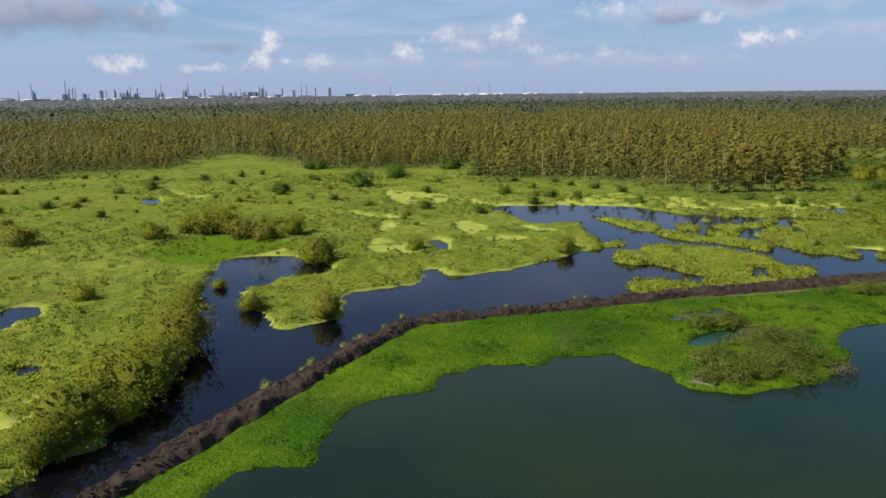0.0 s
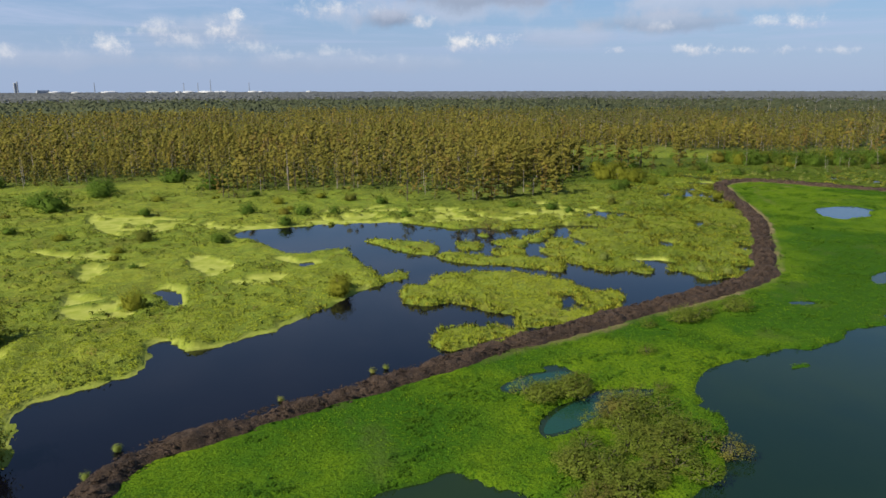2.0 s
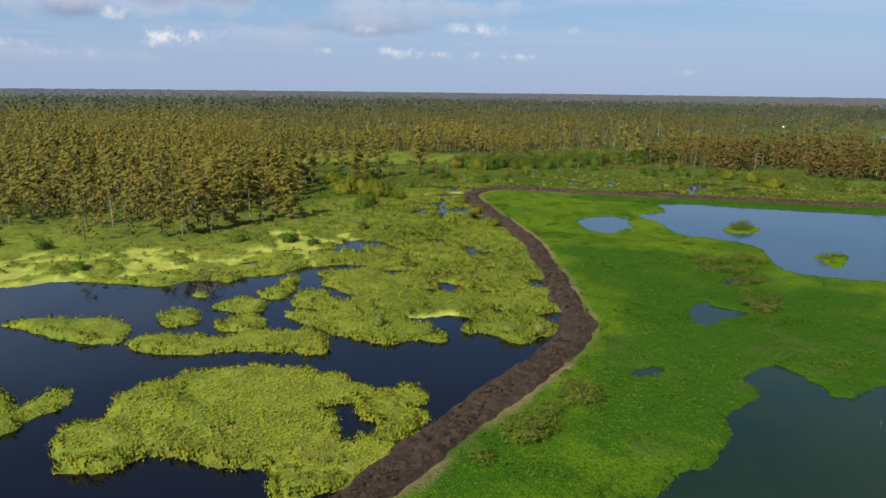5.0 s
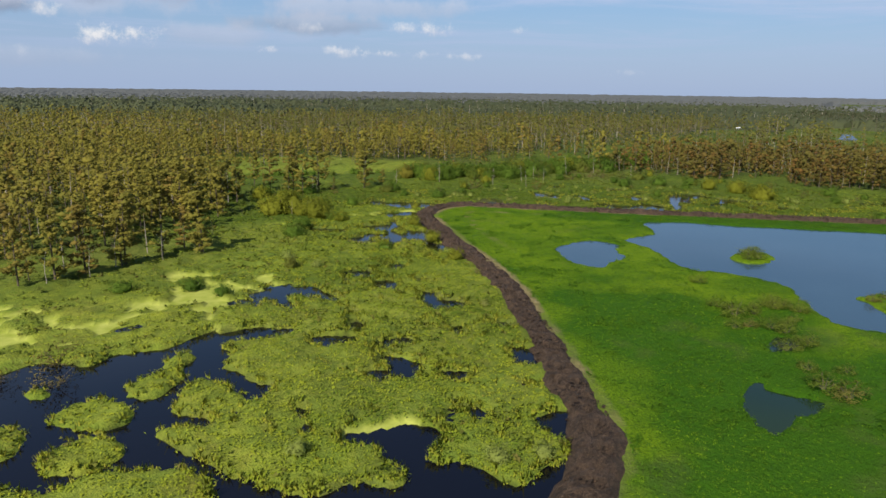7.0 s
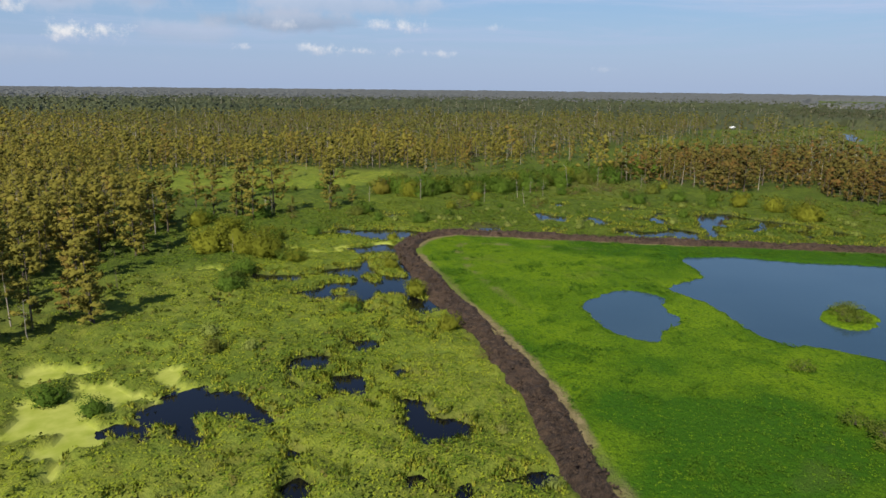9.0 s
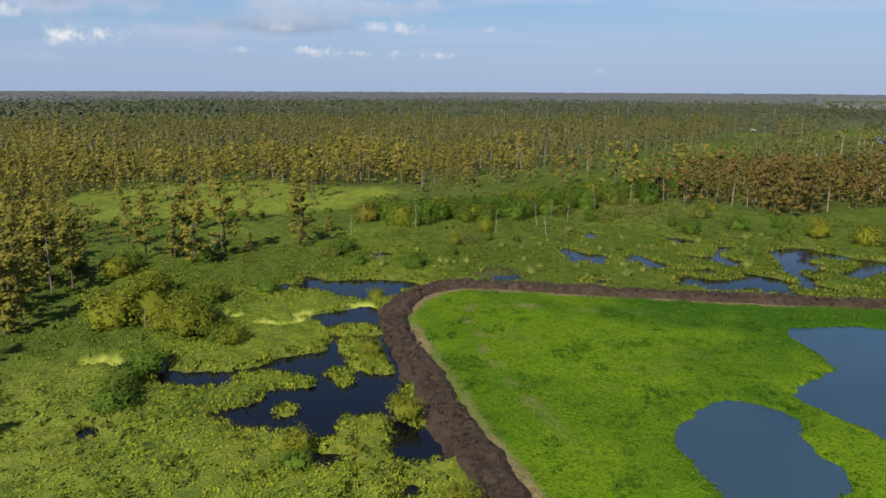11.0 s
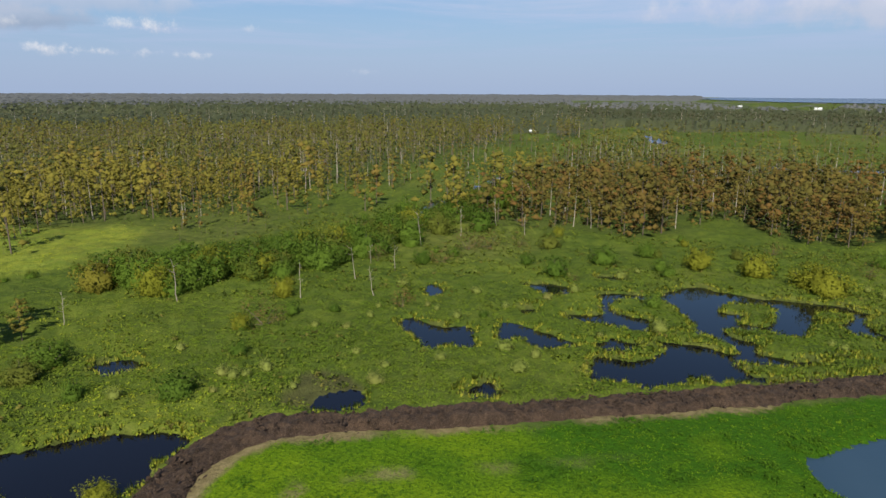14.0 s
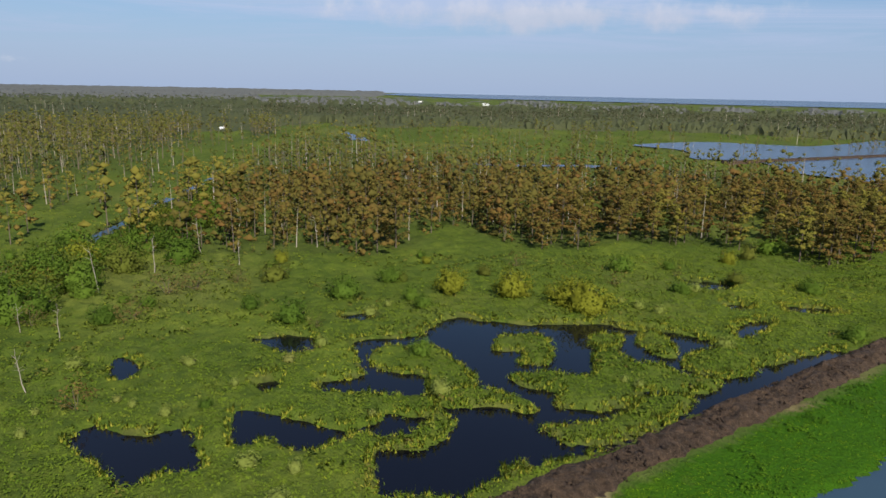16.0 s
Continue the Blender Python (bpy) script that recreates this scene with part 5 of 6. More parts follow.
# the wood: trees on jittered cells, thinned by the plan
def stand(rng, cell, low, high, inner, outer):
    u, v = np.meshgrid(np.arange(low[0], high[0], cell), np.arange(low[1], high[1], cell), indexing="ij")
    x, y = u.ravel() + rng.uniform(0, cell, u.size), v.ravel() + rng.uniform(0, cell, u.size)
    r = np.hypot(x - 110, y - 220)
    first, last = np.degrees(np.arctan2(x - 10, y - 31)), np.degrees(np.arctan2(x - 110, y - 150))
    ok = (r >= inner) & (r < outer) & (first > -37) & (last < 142)
    x, y = x[ok], y[ok]
    ok = rng.rand(len(x)) < woods_at(x, y)
    return x[ok], y[ok]


rng = np.random.RandomState(11)
SINGLE_TREES = [(199, 339, 12.5), (219, 364, 13.8), (209, 335, 16.8), (235, 364, 10.7), (229, 333, 16.1), (213, 332, 5.2), (234, 329, 6.7), (192, 343, 4.3),
                (131, 284, 9.9), (173, 338, 15.4), (199, 331, 13.8), (225, 329, 12.6), (137, 289, 5.8), (94, 274, 13.2), (106, 275, 14.2),
                (115, 278, 15.1), (132, 279, 12.7), (124, 280, 13.5), (353, 248, 14.6), (351, 214, 9.3), (354, 202, 8.9), (361, 193, 14.1),
                (361, 176, 12.8), (355, 167, 11.0), (350, 152, 8.1), (359, 262, 12.3)]
tx, ty = stand(rng, 5.4, (-260, 0), (620, 560), 0, 345)
order = np.argsort(off_levee(tx, ty))
single = order[:230]
rest = order[230:]
protos = []
for k in range(8):
    rusty = k >= 5
    meshes = cypress_meshes(100 + k, 13.0, RED_CYPRESS if rusty else CYPRESS, 0.23, 1.6 if rusty else 1.25, 0.03 if rusty else 0.06)
    label = "rusty brown cypress tree with a broad ragged crown" if rusty else "olive-green cypress tree with a narrow ragged crown"
    protos.append(plant_kind("cypress_tree", "tree", label, "tree", "cypress trees at the edge of the wood", meshes, "trunk", "crown"))
for x, y, h in SINGLE_TREES:
    set_out(protos[rng.randint(5, 8) if x > 340 else rng.randint(0, 5)], x, y, 0.25, rng.uniform(0, 6.28), h / 13.0)
for k in single:
    east = (tx[k] > 320) & (ty[k] < 310)
    set_out(protos[rng.randint(4, 8) if east else rng.randint(0, 5)], tx[k], ty[k], 0.25, rng.uniform(0, 6.28), rng.uniform(0.78, 1.18) * (0.86 if east else 1.0))


def mass_of_trees(rng, name, x, y, height, sprays, leaf, trunk_share, m, label, wood=None, broad=1.0, stout=0.013):
    """Many plain trees in one mesh: a thin trunk and a crown of leafy sprays each."""
    count = len(x)
    h = height * rng.uniform(0.6, 1.15, count) * (0.7 + 0.6 * lattice(x, y, 24.0, 73))
    girth = broad * rng.uniform(0.65, 1.45, (count, 1))
    lean = rng.normal(0, 0.02, (count, 2)) * h[:, None]
    foot = np.stack([x, y, np.full(count, 0.0)], 1)
    tip = foot + np.stack([lean[:, 0], lean[:, 1], h], 1)
    r = h * stout
    ring = np.array([(1, 0), (-0.5, 0.87), (-0.5, -0.87)])
    bottom = np.repeat(foot[:, None], 3, 1)
    bottom[:, :, :2] += ring[None] * r[:, None, None]
    trunk_v = np.concatenate([bottom, tip[:, None]], 1).reshape(-1, 3)
    trunk_t = (np.array([(0, 1, 3), (1, 2, 3), (2, 0, 3)])[None] + (np.arange(count) * 4)[:, None, None]).reshape(-1, 3)
    each = 9 if sprays > 60 else 4
    tiers = max(1, sprays // each)
    f = ((np.arange(tiers) + rng.rand(count, tiers)) / tiers) ** 0.85
    level = trunk_share + (1 - trunk_share) * f
    wide = h[:, None] * (0.05 + 0.15 * (1 - f) ** 0.7) * girth * rng.uniform(0.3, 1.1, (count, tiers))
    a = rng.uniform(0, 6.283, (count, tiers))
    centre = foot[:, None] + (tip - foot)[:, None] * level[..., None] + np.stack([np.cos(a) * wide, np.sin(a) * wide, 0 * a], -1)
    axis_at = foot[:, None] + (tip - foot)[:, None] * (level - 0.07)[..., None]
    size = np.repeat(h * girth[:, 0], tiers) * 0.085
    crown_v, crown_t, soft = leaves(rng, centre.reshape(-1, 3), size * 1.15, each, leaf, 0.6, axis_at.reshape(-1, 3), 0.3, 0.4)
    knot_v, knot_t, knot_soft = knots(rng, centre.reshape(-1, 3), size * 0.62, axis_at.reshape(-1, 3), simple=True)
    soft = np.concatenate([soft, knot_soft])
    v, t = join_meshes([(trunk_v, trunk_t), (crown_v, crown_t), (knot_v, knot_t)])
    slots = np.r_[np.zeros(len(trunk_t), int), np.ones(len(crown_t) + len(knot_t), int)]
    bark = np.concatenate([np.repeat(ring[None] * (1, 1), count, 0), np.zeros((count, 1, 2))], 1).reshape(-1, 2)
    bark = np.concatenate([bark, np.full((len(bark), 1), 0.25)], 1)
    me = mesh_of(name, v, t, [wood or BARK, m], slots, normals=np.concatenate([bark, soft]))
    own = rng.rand(count)
    me.attributes.new("tint", "FLOAT", "POINT").data.foreach_set("value", np.r_[np.repeat(own, 4), np.repeat(own, tiers * each * 3), np.repeat(own, len(knot_v) // count)].astype(np.float32))
    tagged(new(name, me), label, "woods", kind="stuff")


east = (tx[rest] > 320) & (ty[rest] < 300)
mass_of_trees(rng, "woods", tx[rest][~east], ty[rest][~east], 13.0, 108, 0.33, 0.09, CYPRESS, "dense olive-brown swamp wood of cypress trees", broad=1.25)
mass_of_trees(rng, "woods", tx[rest][east], ty[rest][east], 11.5, 117, 0.32, 0.02, RED_CYPRESS, "rusty brown swamp wood of cypress trees", broad=1.55)
fx1, fy1 = stand(rng, 7.1, (-700, -200), (900, 950), 345, 720)
away = fx1 > 300
mass_of_trees(rng, "woods", fx1[~away], fy1[~away], 13.5, 24, 0.52, 0.10, CYPRESS, "swamp wood with pale trunks farther back", broad=1.3)
mass_of_trees(rng, "woods", fx1[away], fy1[away], 13.5, 24, 0.52, 0.10, OLIVE_CYPRESS, "olive swamp wood beyond the canal", broad=1.2)
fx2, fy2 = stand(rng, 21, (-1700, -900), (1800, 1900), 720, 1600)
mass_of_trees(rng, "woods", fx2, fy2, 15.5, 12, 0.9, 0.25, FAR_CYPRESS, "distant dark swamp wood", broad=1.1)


fx3, fy3 = stand(rng, 9, (560, -500), (1150, 520), 640, 1080)
front = (fx3 > 600) & (fy3 < 285 + (fx3 - 480) * 0.22)
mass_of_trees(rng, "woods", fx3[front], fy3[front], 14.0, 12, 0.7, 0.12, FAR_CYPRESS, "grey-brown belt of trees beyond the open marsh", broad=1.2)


def far_canopy():
    """The closed crowns of the woods farther off, as one uneven roof over the land that drops to the ground at clearings."""
    r = 640 * 1.0125 ** np.arange(154)
    a = np.radians(np.arange(-64, 152, 0.21))
    R, A = np.meshgrid(r, a, indexing="ij")
    jig = np.random.RandomState(31)
    R = R * (1 + jig.uniform(-0.004, 0.004, R.shape))
    A = A + jig.uniform(-0.0010, 0.0010, A.shape)
    x, y = 110 + np.sin(A) * R, 220 + np.cos(A) * R
    thick = sum(woods_at((x + ox).ravel(), (y + oy).ravel()) for ox, oy in ((0, 0), (26, 9), (-26, -9), (-9, 26), (9, -26))).reshape(x.shape) / 5
    full = step(thick + (lattice(x, y, 26.0, 61) - 0.5) * 0.3, 0.12, 0.6) * step(R, 640, 760)
    crown = 9.5 + 3.0 * lattice(x, y, 60.0, 62) + (jig.rand(*x.shape) - 0.5) * 5.5
    crown = crown * (1 - 0.35 * step(x, 600, 660) * step(R, 1150, 1000))
    z = np.where(full > 0.03, crown * full, -1.5)
    k = np.arange(z.size).reshape(z.shape)
    quads = np.stack([k[:-1, :-1], k[:-1, 1:], k[1:, 1:], k[1:, :-1]], -1).reshape(-1, 4)
    seen = (full > 0.03).ravel()[quads].any(1)
    quads = quads[seen]
    used, quads = np.unique(quads, return_inverse=True)
    # more crowns take the haze-tinted grey as distance grows
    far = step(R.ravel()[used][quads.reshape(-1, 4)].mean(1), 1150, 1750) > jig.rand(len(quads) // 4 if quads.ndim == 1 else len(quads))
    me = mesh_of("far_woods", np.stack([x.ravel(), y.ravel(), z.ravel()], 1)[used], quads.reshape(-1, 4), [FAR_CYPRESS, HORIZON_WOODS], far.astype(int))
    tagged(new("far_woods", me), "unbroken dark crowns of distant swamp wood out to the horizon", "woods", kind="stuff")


far_canopy()

ux, uy = stand(rng, 5.2, (-260, 0), (620, 560), 0, 345)
mass_of_trees(rng, "undergrowth", ux, uy, 4.2, 8, 0.4, 0.08, UNDERGROWTH, "green undergrowth between the trees", broad=1.9)
dx1, dy1 = stand(rng, 15, (-500, 0), (800, 800), 0, 640)
mass_of_trees(rng, "dead_trunks", dx1, dy1, 12.5, 1, 0.2, 0.6, CYPRESS, "pale bare trunks standing in the wood", wood=DEAD_WOOD, stout=0.014)
dx2, dy2 = stand(rng, 30, (-1500, -600), (1800, 1800), 640, 1500)
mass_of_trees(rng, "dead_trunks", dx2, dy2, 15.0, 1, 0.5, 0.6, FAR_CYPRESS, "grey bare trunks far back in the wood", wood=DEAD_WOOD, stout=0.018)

sx1, sy1 = rng.uniform(390, 1000, 2600), rng.uniform(-160, 330, 2600)
ok = (rng.rand(2600) < 0.15 + 0.85 * step(lattice(sx1, sy1, 60.0, 25) * 0.6 + lattice(sx1, sy1, 20.0, 26) * 0.4, 0.42, 0.6)) & (depth_inside(FAR_LAKE, sx1, sy1, 8.0, 2) < -4)
mass_of_trees(rng, "scrub", sx1[ok], sy1[ok], 2.7, 9, 0.4, 0.05, SHRUB, "scattered scrub over the far open marsh", broad=1.9)

# bushes: x, y, height
WILLOWS = [(-29, 112, 8.1), (-32, 102, 7.2), (-30, 128, 7.3), (-38, 155, 3.2), (-66, 204, 5.5), (-56, 213, 7.9), (-44, 207, 7.0), (-37, 203, 6.0), (-32, 210, 5.7),
           (-20, 180, 7.6), (-35, 160, 2.4), (-25, 146, 3.6), (-11, 141, 4.4), (-97, 199, 6.3), (-57, 152, 3.7), (35, 186, 3.7), (175, 305, 8.0), (178, 297, 6.2),
           (170, 306, 6.2), (175, 293, 5.1), (167, 234, 3.0), (177, 250, 3.3), (164, 253, 3.0), (188, 267, 2.8), (207, 285, 2.6), (306, 215, 6.5), (310, 218, 5.6),
           (314, 227, 5.8), (184, 334, 4.6), (183, 319, 5.2), (174.5, 298.5, 4.4), (177, 292, 4.4), (178, 286, 3.6), (169.5, 308, 4.2), (187.5, 306, 4.2), (316, 238, 4.8), (-32, 95, 3.6), (-32, 98, 3.8), (-33, 111, 5.1), (-28, 105, 4.1),
           (-30, 118, 6.2), (-34, 142, 4.8), (-29, 122, 4.9), (-51, 213, 6.8), (-61, 213, 5.3), (1, 191, 3.5), (36, 190, 3.0)]
SHRUBS = [(-108, 301, 4.4), (-26, 303, 7.7), (-15, 329, 7.2), (-54, 289, 5.3), (1, 248, 3.6), (-54, 366, 5.9), (-96, 326, 3.6), (-123, 255, 3.7), (43, 269, 3.9),
          (36, 256, 3.1), (52, 269, 2.8), (160, 282, 3.9), (106, 259, 3.2), (158, 279, 3.2), (177, 288, 3.0), (156, 277, 4.1), (162, 251, 3.0), (137, 252, 2.5),
          (227, 294, 4.0), (118, 246, 2.7), (228, 317, 4.3), (172, 307, 4.0), (180, 297, 3.9), (178, 286, 3.3), (186, 305, 3.6), (183, 318, 4.5), (223, 315, 3.9),
          (202, 332, 5.0), (180, 345, 4.4)]
SHRUBS += [(188, 337, 4.5), (307, 243, 2.5), (325, 271, 4.2), (300, 293, 3.5), (300, 264, 4.2), (314, 257, 4.7), (324, 249, 3.9), (333, 201, 4.2), (316, 195, 3.0),
           (323, 181, 2.8), (317, 169, 3.3), (292, 177, 3.1), (349, 160, 5.4), (-59, 367, 5.4), (-32, 312, 5.7), (-16, 340, 6.2), (9, 360, 7.9), (22, 336, 7.4),
           (62, 289, 3.1), (70, 281, 3.0), (0, 284, 3.0), (28, 275, 4.0), (70, 256, 2.8), (116, 253, 3.2), (165, 286, 4.0), (197, 303, 3.2)]
DRY_BUSHES = [(83, 226, 3.5), (79, 232, 2.5), (86, 233, 3.9), (-29, 167, 2.3), (161, 223, 1.8), (253, 300, 4.8), (315, 288, 5.1), (318, 284, 4.7), (323, 278, 3.5), (301, 289, 3.9)]
PALE = [(234, 293, 1.5), (235, 290, 1.2), (239, 290, 1.3), (240, 274, 1.8), (248, 281, 1.2), (245, 275, 1.2), (250, 269, 1.4), (255, 292, 1.2), (256, 287, 1.2),
        (240, 305, 1.2), (284, 276, 1.0), (235, 283, 1.0), (250, 258, 2.0), (275, 242, 1.3), (305, 252, 1.8), (284, 262, 1.5), (283, 275, 1.6), (273, 242, 1.9),
        (287, 200, 2.1), (317, 192, 2.2), (257, 262, 1.9), (281, 289, 1.9), (139, 198, 1.8), (145, 208, 1.3), (141, 249, 1.7), (140, 257, 2.2), (93, 190, 1.8)]
PALE += [(106, 175, 2.1), (110, 172, 1.9)]
PALE += [(1.5, 140.6, 0.9), (-1, 135.8, 0.8), (-4, 130.8, 1.0), (-4.6, 129.6, 0.8), (-6.2, 127.6, 0.9), (-9.5, 120.6, 1.1), (-10.4, 118.6, 0.8), (-13.6, 113, 1.2), (31.5, 150.8, 0.8), (33.5, 151.4, 0.7), (19, 146.6, 0.7)]
SEDGES = [(213, 187.5, 1.5), (216, 189, 1.8), (218.5, 188.5, 1.7), (215, 186, 1.4), (220, 189.5, 1.3), (196, 160, 1.2), (200, 159, 1.0), (170, 175, 2.2), (173, 179, 1.5), (167, 166, 1.6), (174, 167, 1.1), (148, 156, 2.0), (147, 153, 1.8), (56, 132, 1.4), (59, 132, 1.5), (54, 125, 1.3),
          (58, 125, 1.4), (51, 121, 1.7), (54, 121, 1.8), (59, 123, 1.6), (59, 120, 1.8), (53, 117, 1.9), (49, 116, 1.8), (54, 114, 1.6), (60, 117, 1.7), (63, 132, 1.1),
          (69, 143, 1.1), (76, 152, 1.2), (129, 136, 1.1), (164, 173, 1.3), (52, 137, 1.5), (186, 188, 1.4)]
rng = np.random.RandomState(19)
SEDGE_BEDS = [([(40, 115), (43, 122), (47, 126), (54, 129), (61, 128), (60, 124), (55.5, 119), (50, 115), (45, 113)], 46), ([(43.5, 136), (46, 138.5), (52, 138), (54, 135.5), (48.5, 134)], 12),
              ([(150, 152), (156, 166), (166, 166), (165, 152)], 5), ([(162, 168), (172, 178), (184, 178), (178, 166)], 12), ([(84, 154), (98, 157.5), (97, 154), (82, 151)], 8)]
for outline, count in SEDGE_BEDS:
    corners = np.array(outline, float)
    found = []
    while len(found) < count:
        px, py = rng.uniform(corners.min(0), corners.max(0))
        if depth_inside(outline, np.array([px]), np.array([py]), 3.0, 1)[0] > 0:
            found.append((px, py, rng.uniform(0.9, 2.0)))
    SEDGES += found


def bush_kinds(name, m, leaf, clusters, sprays, label, group, variants, seed, ragged=0.16, core=0.0):
    return [plant_kind(name, "bush", label, "bush", group, bush_meshes(seed + k, 4.0, m, leaf, clusters, sprays, ragged, core), "trunk", "foliage") for k in range(variants)]


willows = bush_kinds("willow_bush", WILLOW, 0.13, 110, 11, "yellow-olive willow bush on the marsh bank", "willow bushes", 4, 300, 0.17, 0.7)
shrubs = bush_kinds("shrub", SHRUB, 0.14, 100, 11, "rounded dark green shrub in the marsh", "green shrubs", 4, 320, 0.16, 0.68)
dry_bushes = bush_kinds("dry_bush", DRY_SHRUB, 0.13, 60, 7, "brown half-bare bush with thin twigs", "half-bare bushes", 3, 340, 0.5)
pale_shrubs = bush_kinds("pale_shrub", PALE_SHRUB, 0.17, 60, 10, "small rounded pale green shrub among marsh grass", "pale green shrubs", 3, 360, 0.16, 0.66)
sedges = bush_kinds("sedge_clump", SEDGE, 0.14, 110, 9, "low olive-brown clump of sedge on the floating mat", "sedge clumps", 3, 380, 0.26)
for kinds, places in ((willows, WILLOWS), (shrubs, SHRUBS), (dry_bushes, DRY_BUSHES), (pale_shrubs, PALE), (sedges, SEDGES)):
    ground_z = heights([p[0] for p in places], [p[1] for p in places])
    for (x, y, h), z in zip(places, ground_z):
        set_out(kinds[rng.randint(len(kinds))], x, y, max(float(z), 0.05), rng.uniform(0, 6.28), h / (2.0 if kinds is sedges else 3.3), 0.6 if kinds is sedges else rng.uniform(0.72, 0.9))
# shrub belt along the canal, and single shrubs over the open marsh
BELT = [(262, 338), (272, 330), (285, 318), (307, 313), (331, 309), (365, 304), (396, 302), (440, 306)]
for k in range(210):
    s = rng.uniform(0, len(BELT) - 1.001)
    i, f = int(s), s % 1
    x = BELT[i][0] * (1 - f) + BELT[i + 1][0] * f + rng.normal(0, 4.5)
    y = BELT[i][1] * (1 - f) + BELT[i + 1][1] * f + rng.normal(0, 5.0)
    set_out((willows if rng.rand() < 0.2 else shrubs)[rng.randint(4)], x, y, 0.25, rng.uniform(0, 6.28), rng.uniform(1.0, 1.9))
for k in range(70):
    s = rng.uniform(0, 4.2)
    i, f = int(s), s % 1
    x = CANAL[i][0] * (1 - f) + CANAL[i + 1][0] * f + rng.normal(0, 1.0)
    y = CANAL[i][1] * (1 - f) + CANAL[i + 1][1] * f + rng.normal(0, 1.3)
    set_out(shrubs[rng.randint(4)], x, y, 0.25, rng.uniform(0, 6.28), rng.uniform(0.35, 0.75))
for k in range(70):
    x, y = rng.uniform(205, 345), rng.uniform(165, 330)
    spot = survey(np.array([x]), np.array([y]))
    if spot["water"][0] > -1.5 or spot["side"][0] > 0.2 or spot["levee"][0] < 22:
        continue
    kinds = (willows, shrubs, shrubs, dry_bushes)[rng.randint(4)]
    set_out(kinds[rng.randint(len(kinds))], x, y, float(spot["z"][0]), rng.uniform(0, 6.28), rng.uniform(0.35, 1.0))
for k in range(60):
    x, y = rng.uniform(205, 310), rng.uniform(200, 300)
    spot = survey(np.array([x]), np.array([y]))
    if spot["water"][0] > -0.8 or spot["side"][0] > 0.2 or spot["levee"][0] < 6:
        continue
    set_out(pale_shrubs[rng.randint(3)], x, y, float(spot["z"][0]), rng.uniform(0, 6.28), rng.uniform(0.22, 0.5))
for k in range(120):
    x, y = rng.uniform(-215, 60), rng.uniform(215, 345)
    spot = survey(np.array([x]), np.array([y]))
    if spot["water"][0] > -1.5 or spot["duck"][0] > 0.2:
        continue
    kinds = (willows, willows, shrubs)[rng.randint(3)]
    set_out(kinds[rng.randint(len(kinds))], x, y, float(spot["z"][0]), rng.uniform(0, 6.28), rng.uniform(0.3, 0.95), rng.uniform(0.5, 0.9))


# dead trees, bleached
def snag_mesh(seed, height):
    rng = np.random.RandomState(seed)
    lean = rng.normal(0, 0.05, 2) * height
    steps = np.array([-0.03, 0.2, 0.42, 0.64, 0.84, 1.0])
    sway = np.cumsum(rng.normal(0, 0.016, (6, 2)) * height, 0) + lean * (steps * steps)[:, None]
    axis_points = [(sway[k, 0], sway[k, 1], f * height) for k, f in enumerate(steps)]
    body = [tube(axis_points, height * np.array([0.016, 0.011, 0.009, 0.007, 0.005, 0.002]), 5)]
    for k in range(rng.randint(6, 11)):
        f, a, out = rng.uniform(0.45, 0.95), rng.uniform(0, 6.283), height * rng.uniform(0.06, 0.18)
        root = np.array([np.interp(f, steps, sway[:, 0]), np.interp(f, steps, sway[:, 1]), height * f])
        body.append(tube([root, root + (np.cos(a) * out, np.sin(a) * out, out * rng.uniform(0.3, 0.9))], [height * 0.005, height * 0.0015], 3))
    v, t = join_meshes(body)
    return mesh_of("dead_tree", v, t, [DEAD_WOOD], smooth=True)


SNAGS = [(316, 300, 8.7), (295, 303, 5.2), (275, 292, 5.7), (336, 280, 6.0), (352, 266, 7.9), (106, 273, 6.5), (112, 276, 8.0), (122, 276, 7.0), (98, 272, 7.0),
         (172, 300, 5.0), (203, 331, 6.5), (207, 333, 7.0), (240, 328, 6.0), (258, 322, 8.0), (268, 303, 6.5), (283, 300, 7.0), (292, 296, 6.0), (345, 290, 9.0),
         (330, 295, 8.0), (372, 288, 9.0), (114, 125.5, 1.6), (113.6, 127.2, 0.9)]
snags = [snag_mesh(400 + k, 7.0) for k in range(5)]
for k, (x, y, h) in enumerate(SNAGS):
    ob = new("dead_tree", snags[k % 5])
    ob.matrix_basis = Matrix.LocRotScale((x, y, 0.2), Euler((0, 0, k * 1.7)), Vector((h / 7,) * 3))
    tagged(ob, "bleached dead tree trunk with broken branches", "dead tree", "dead trees in the marsh")


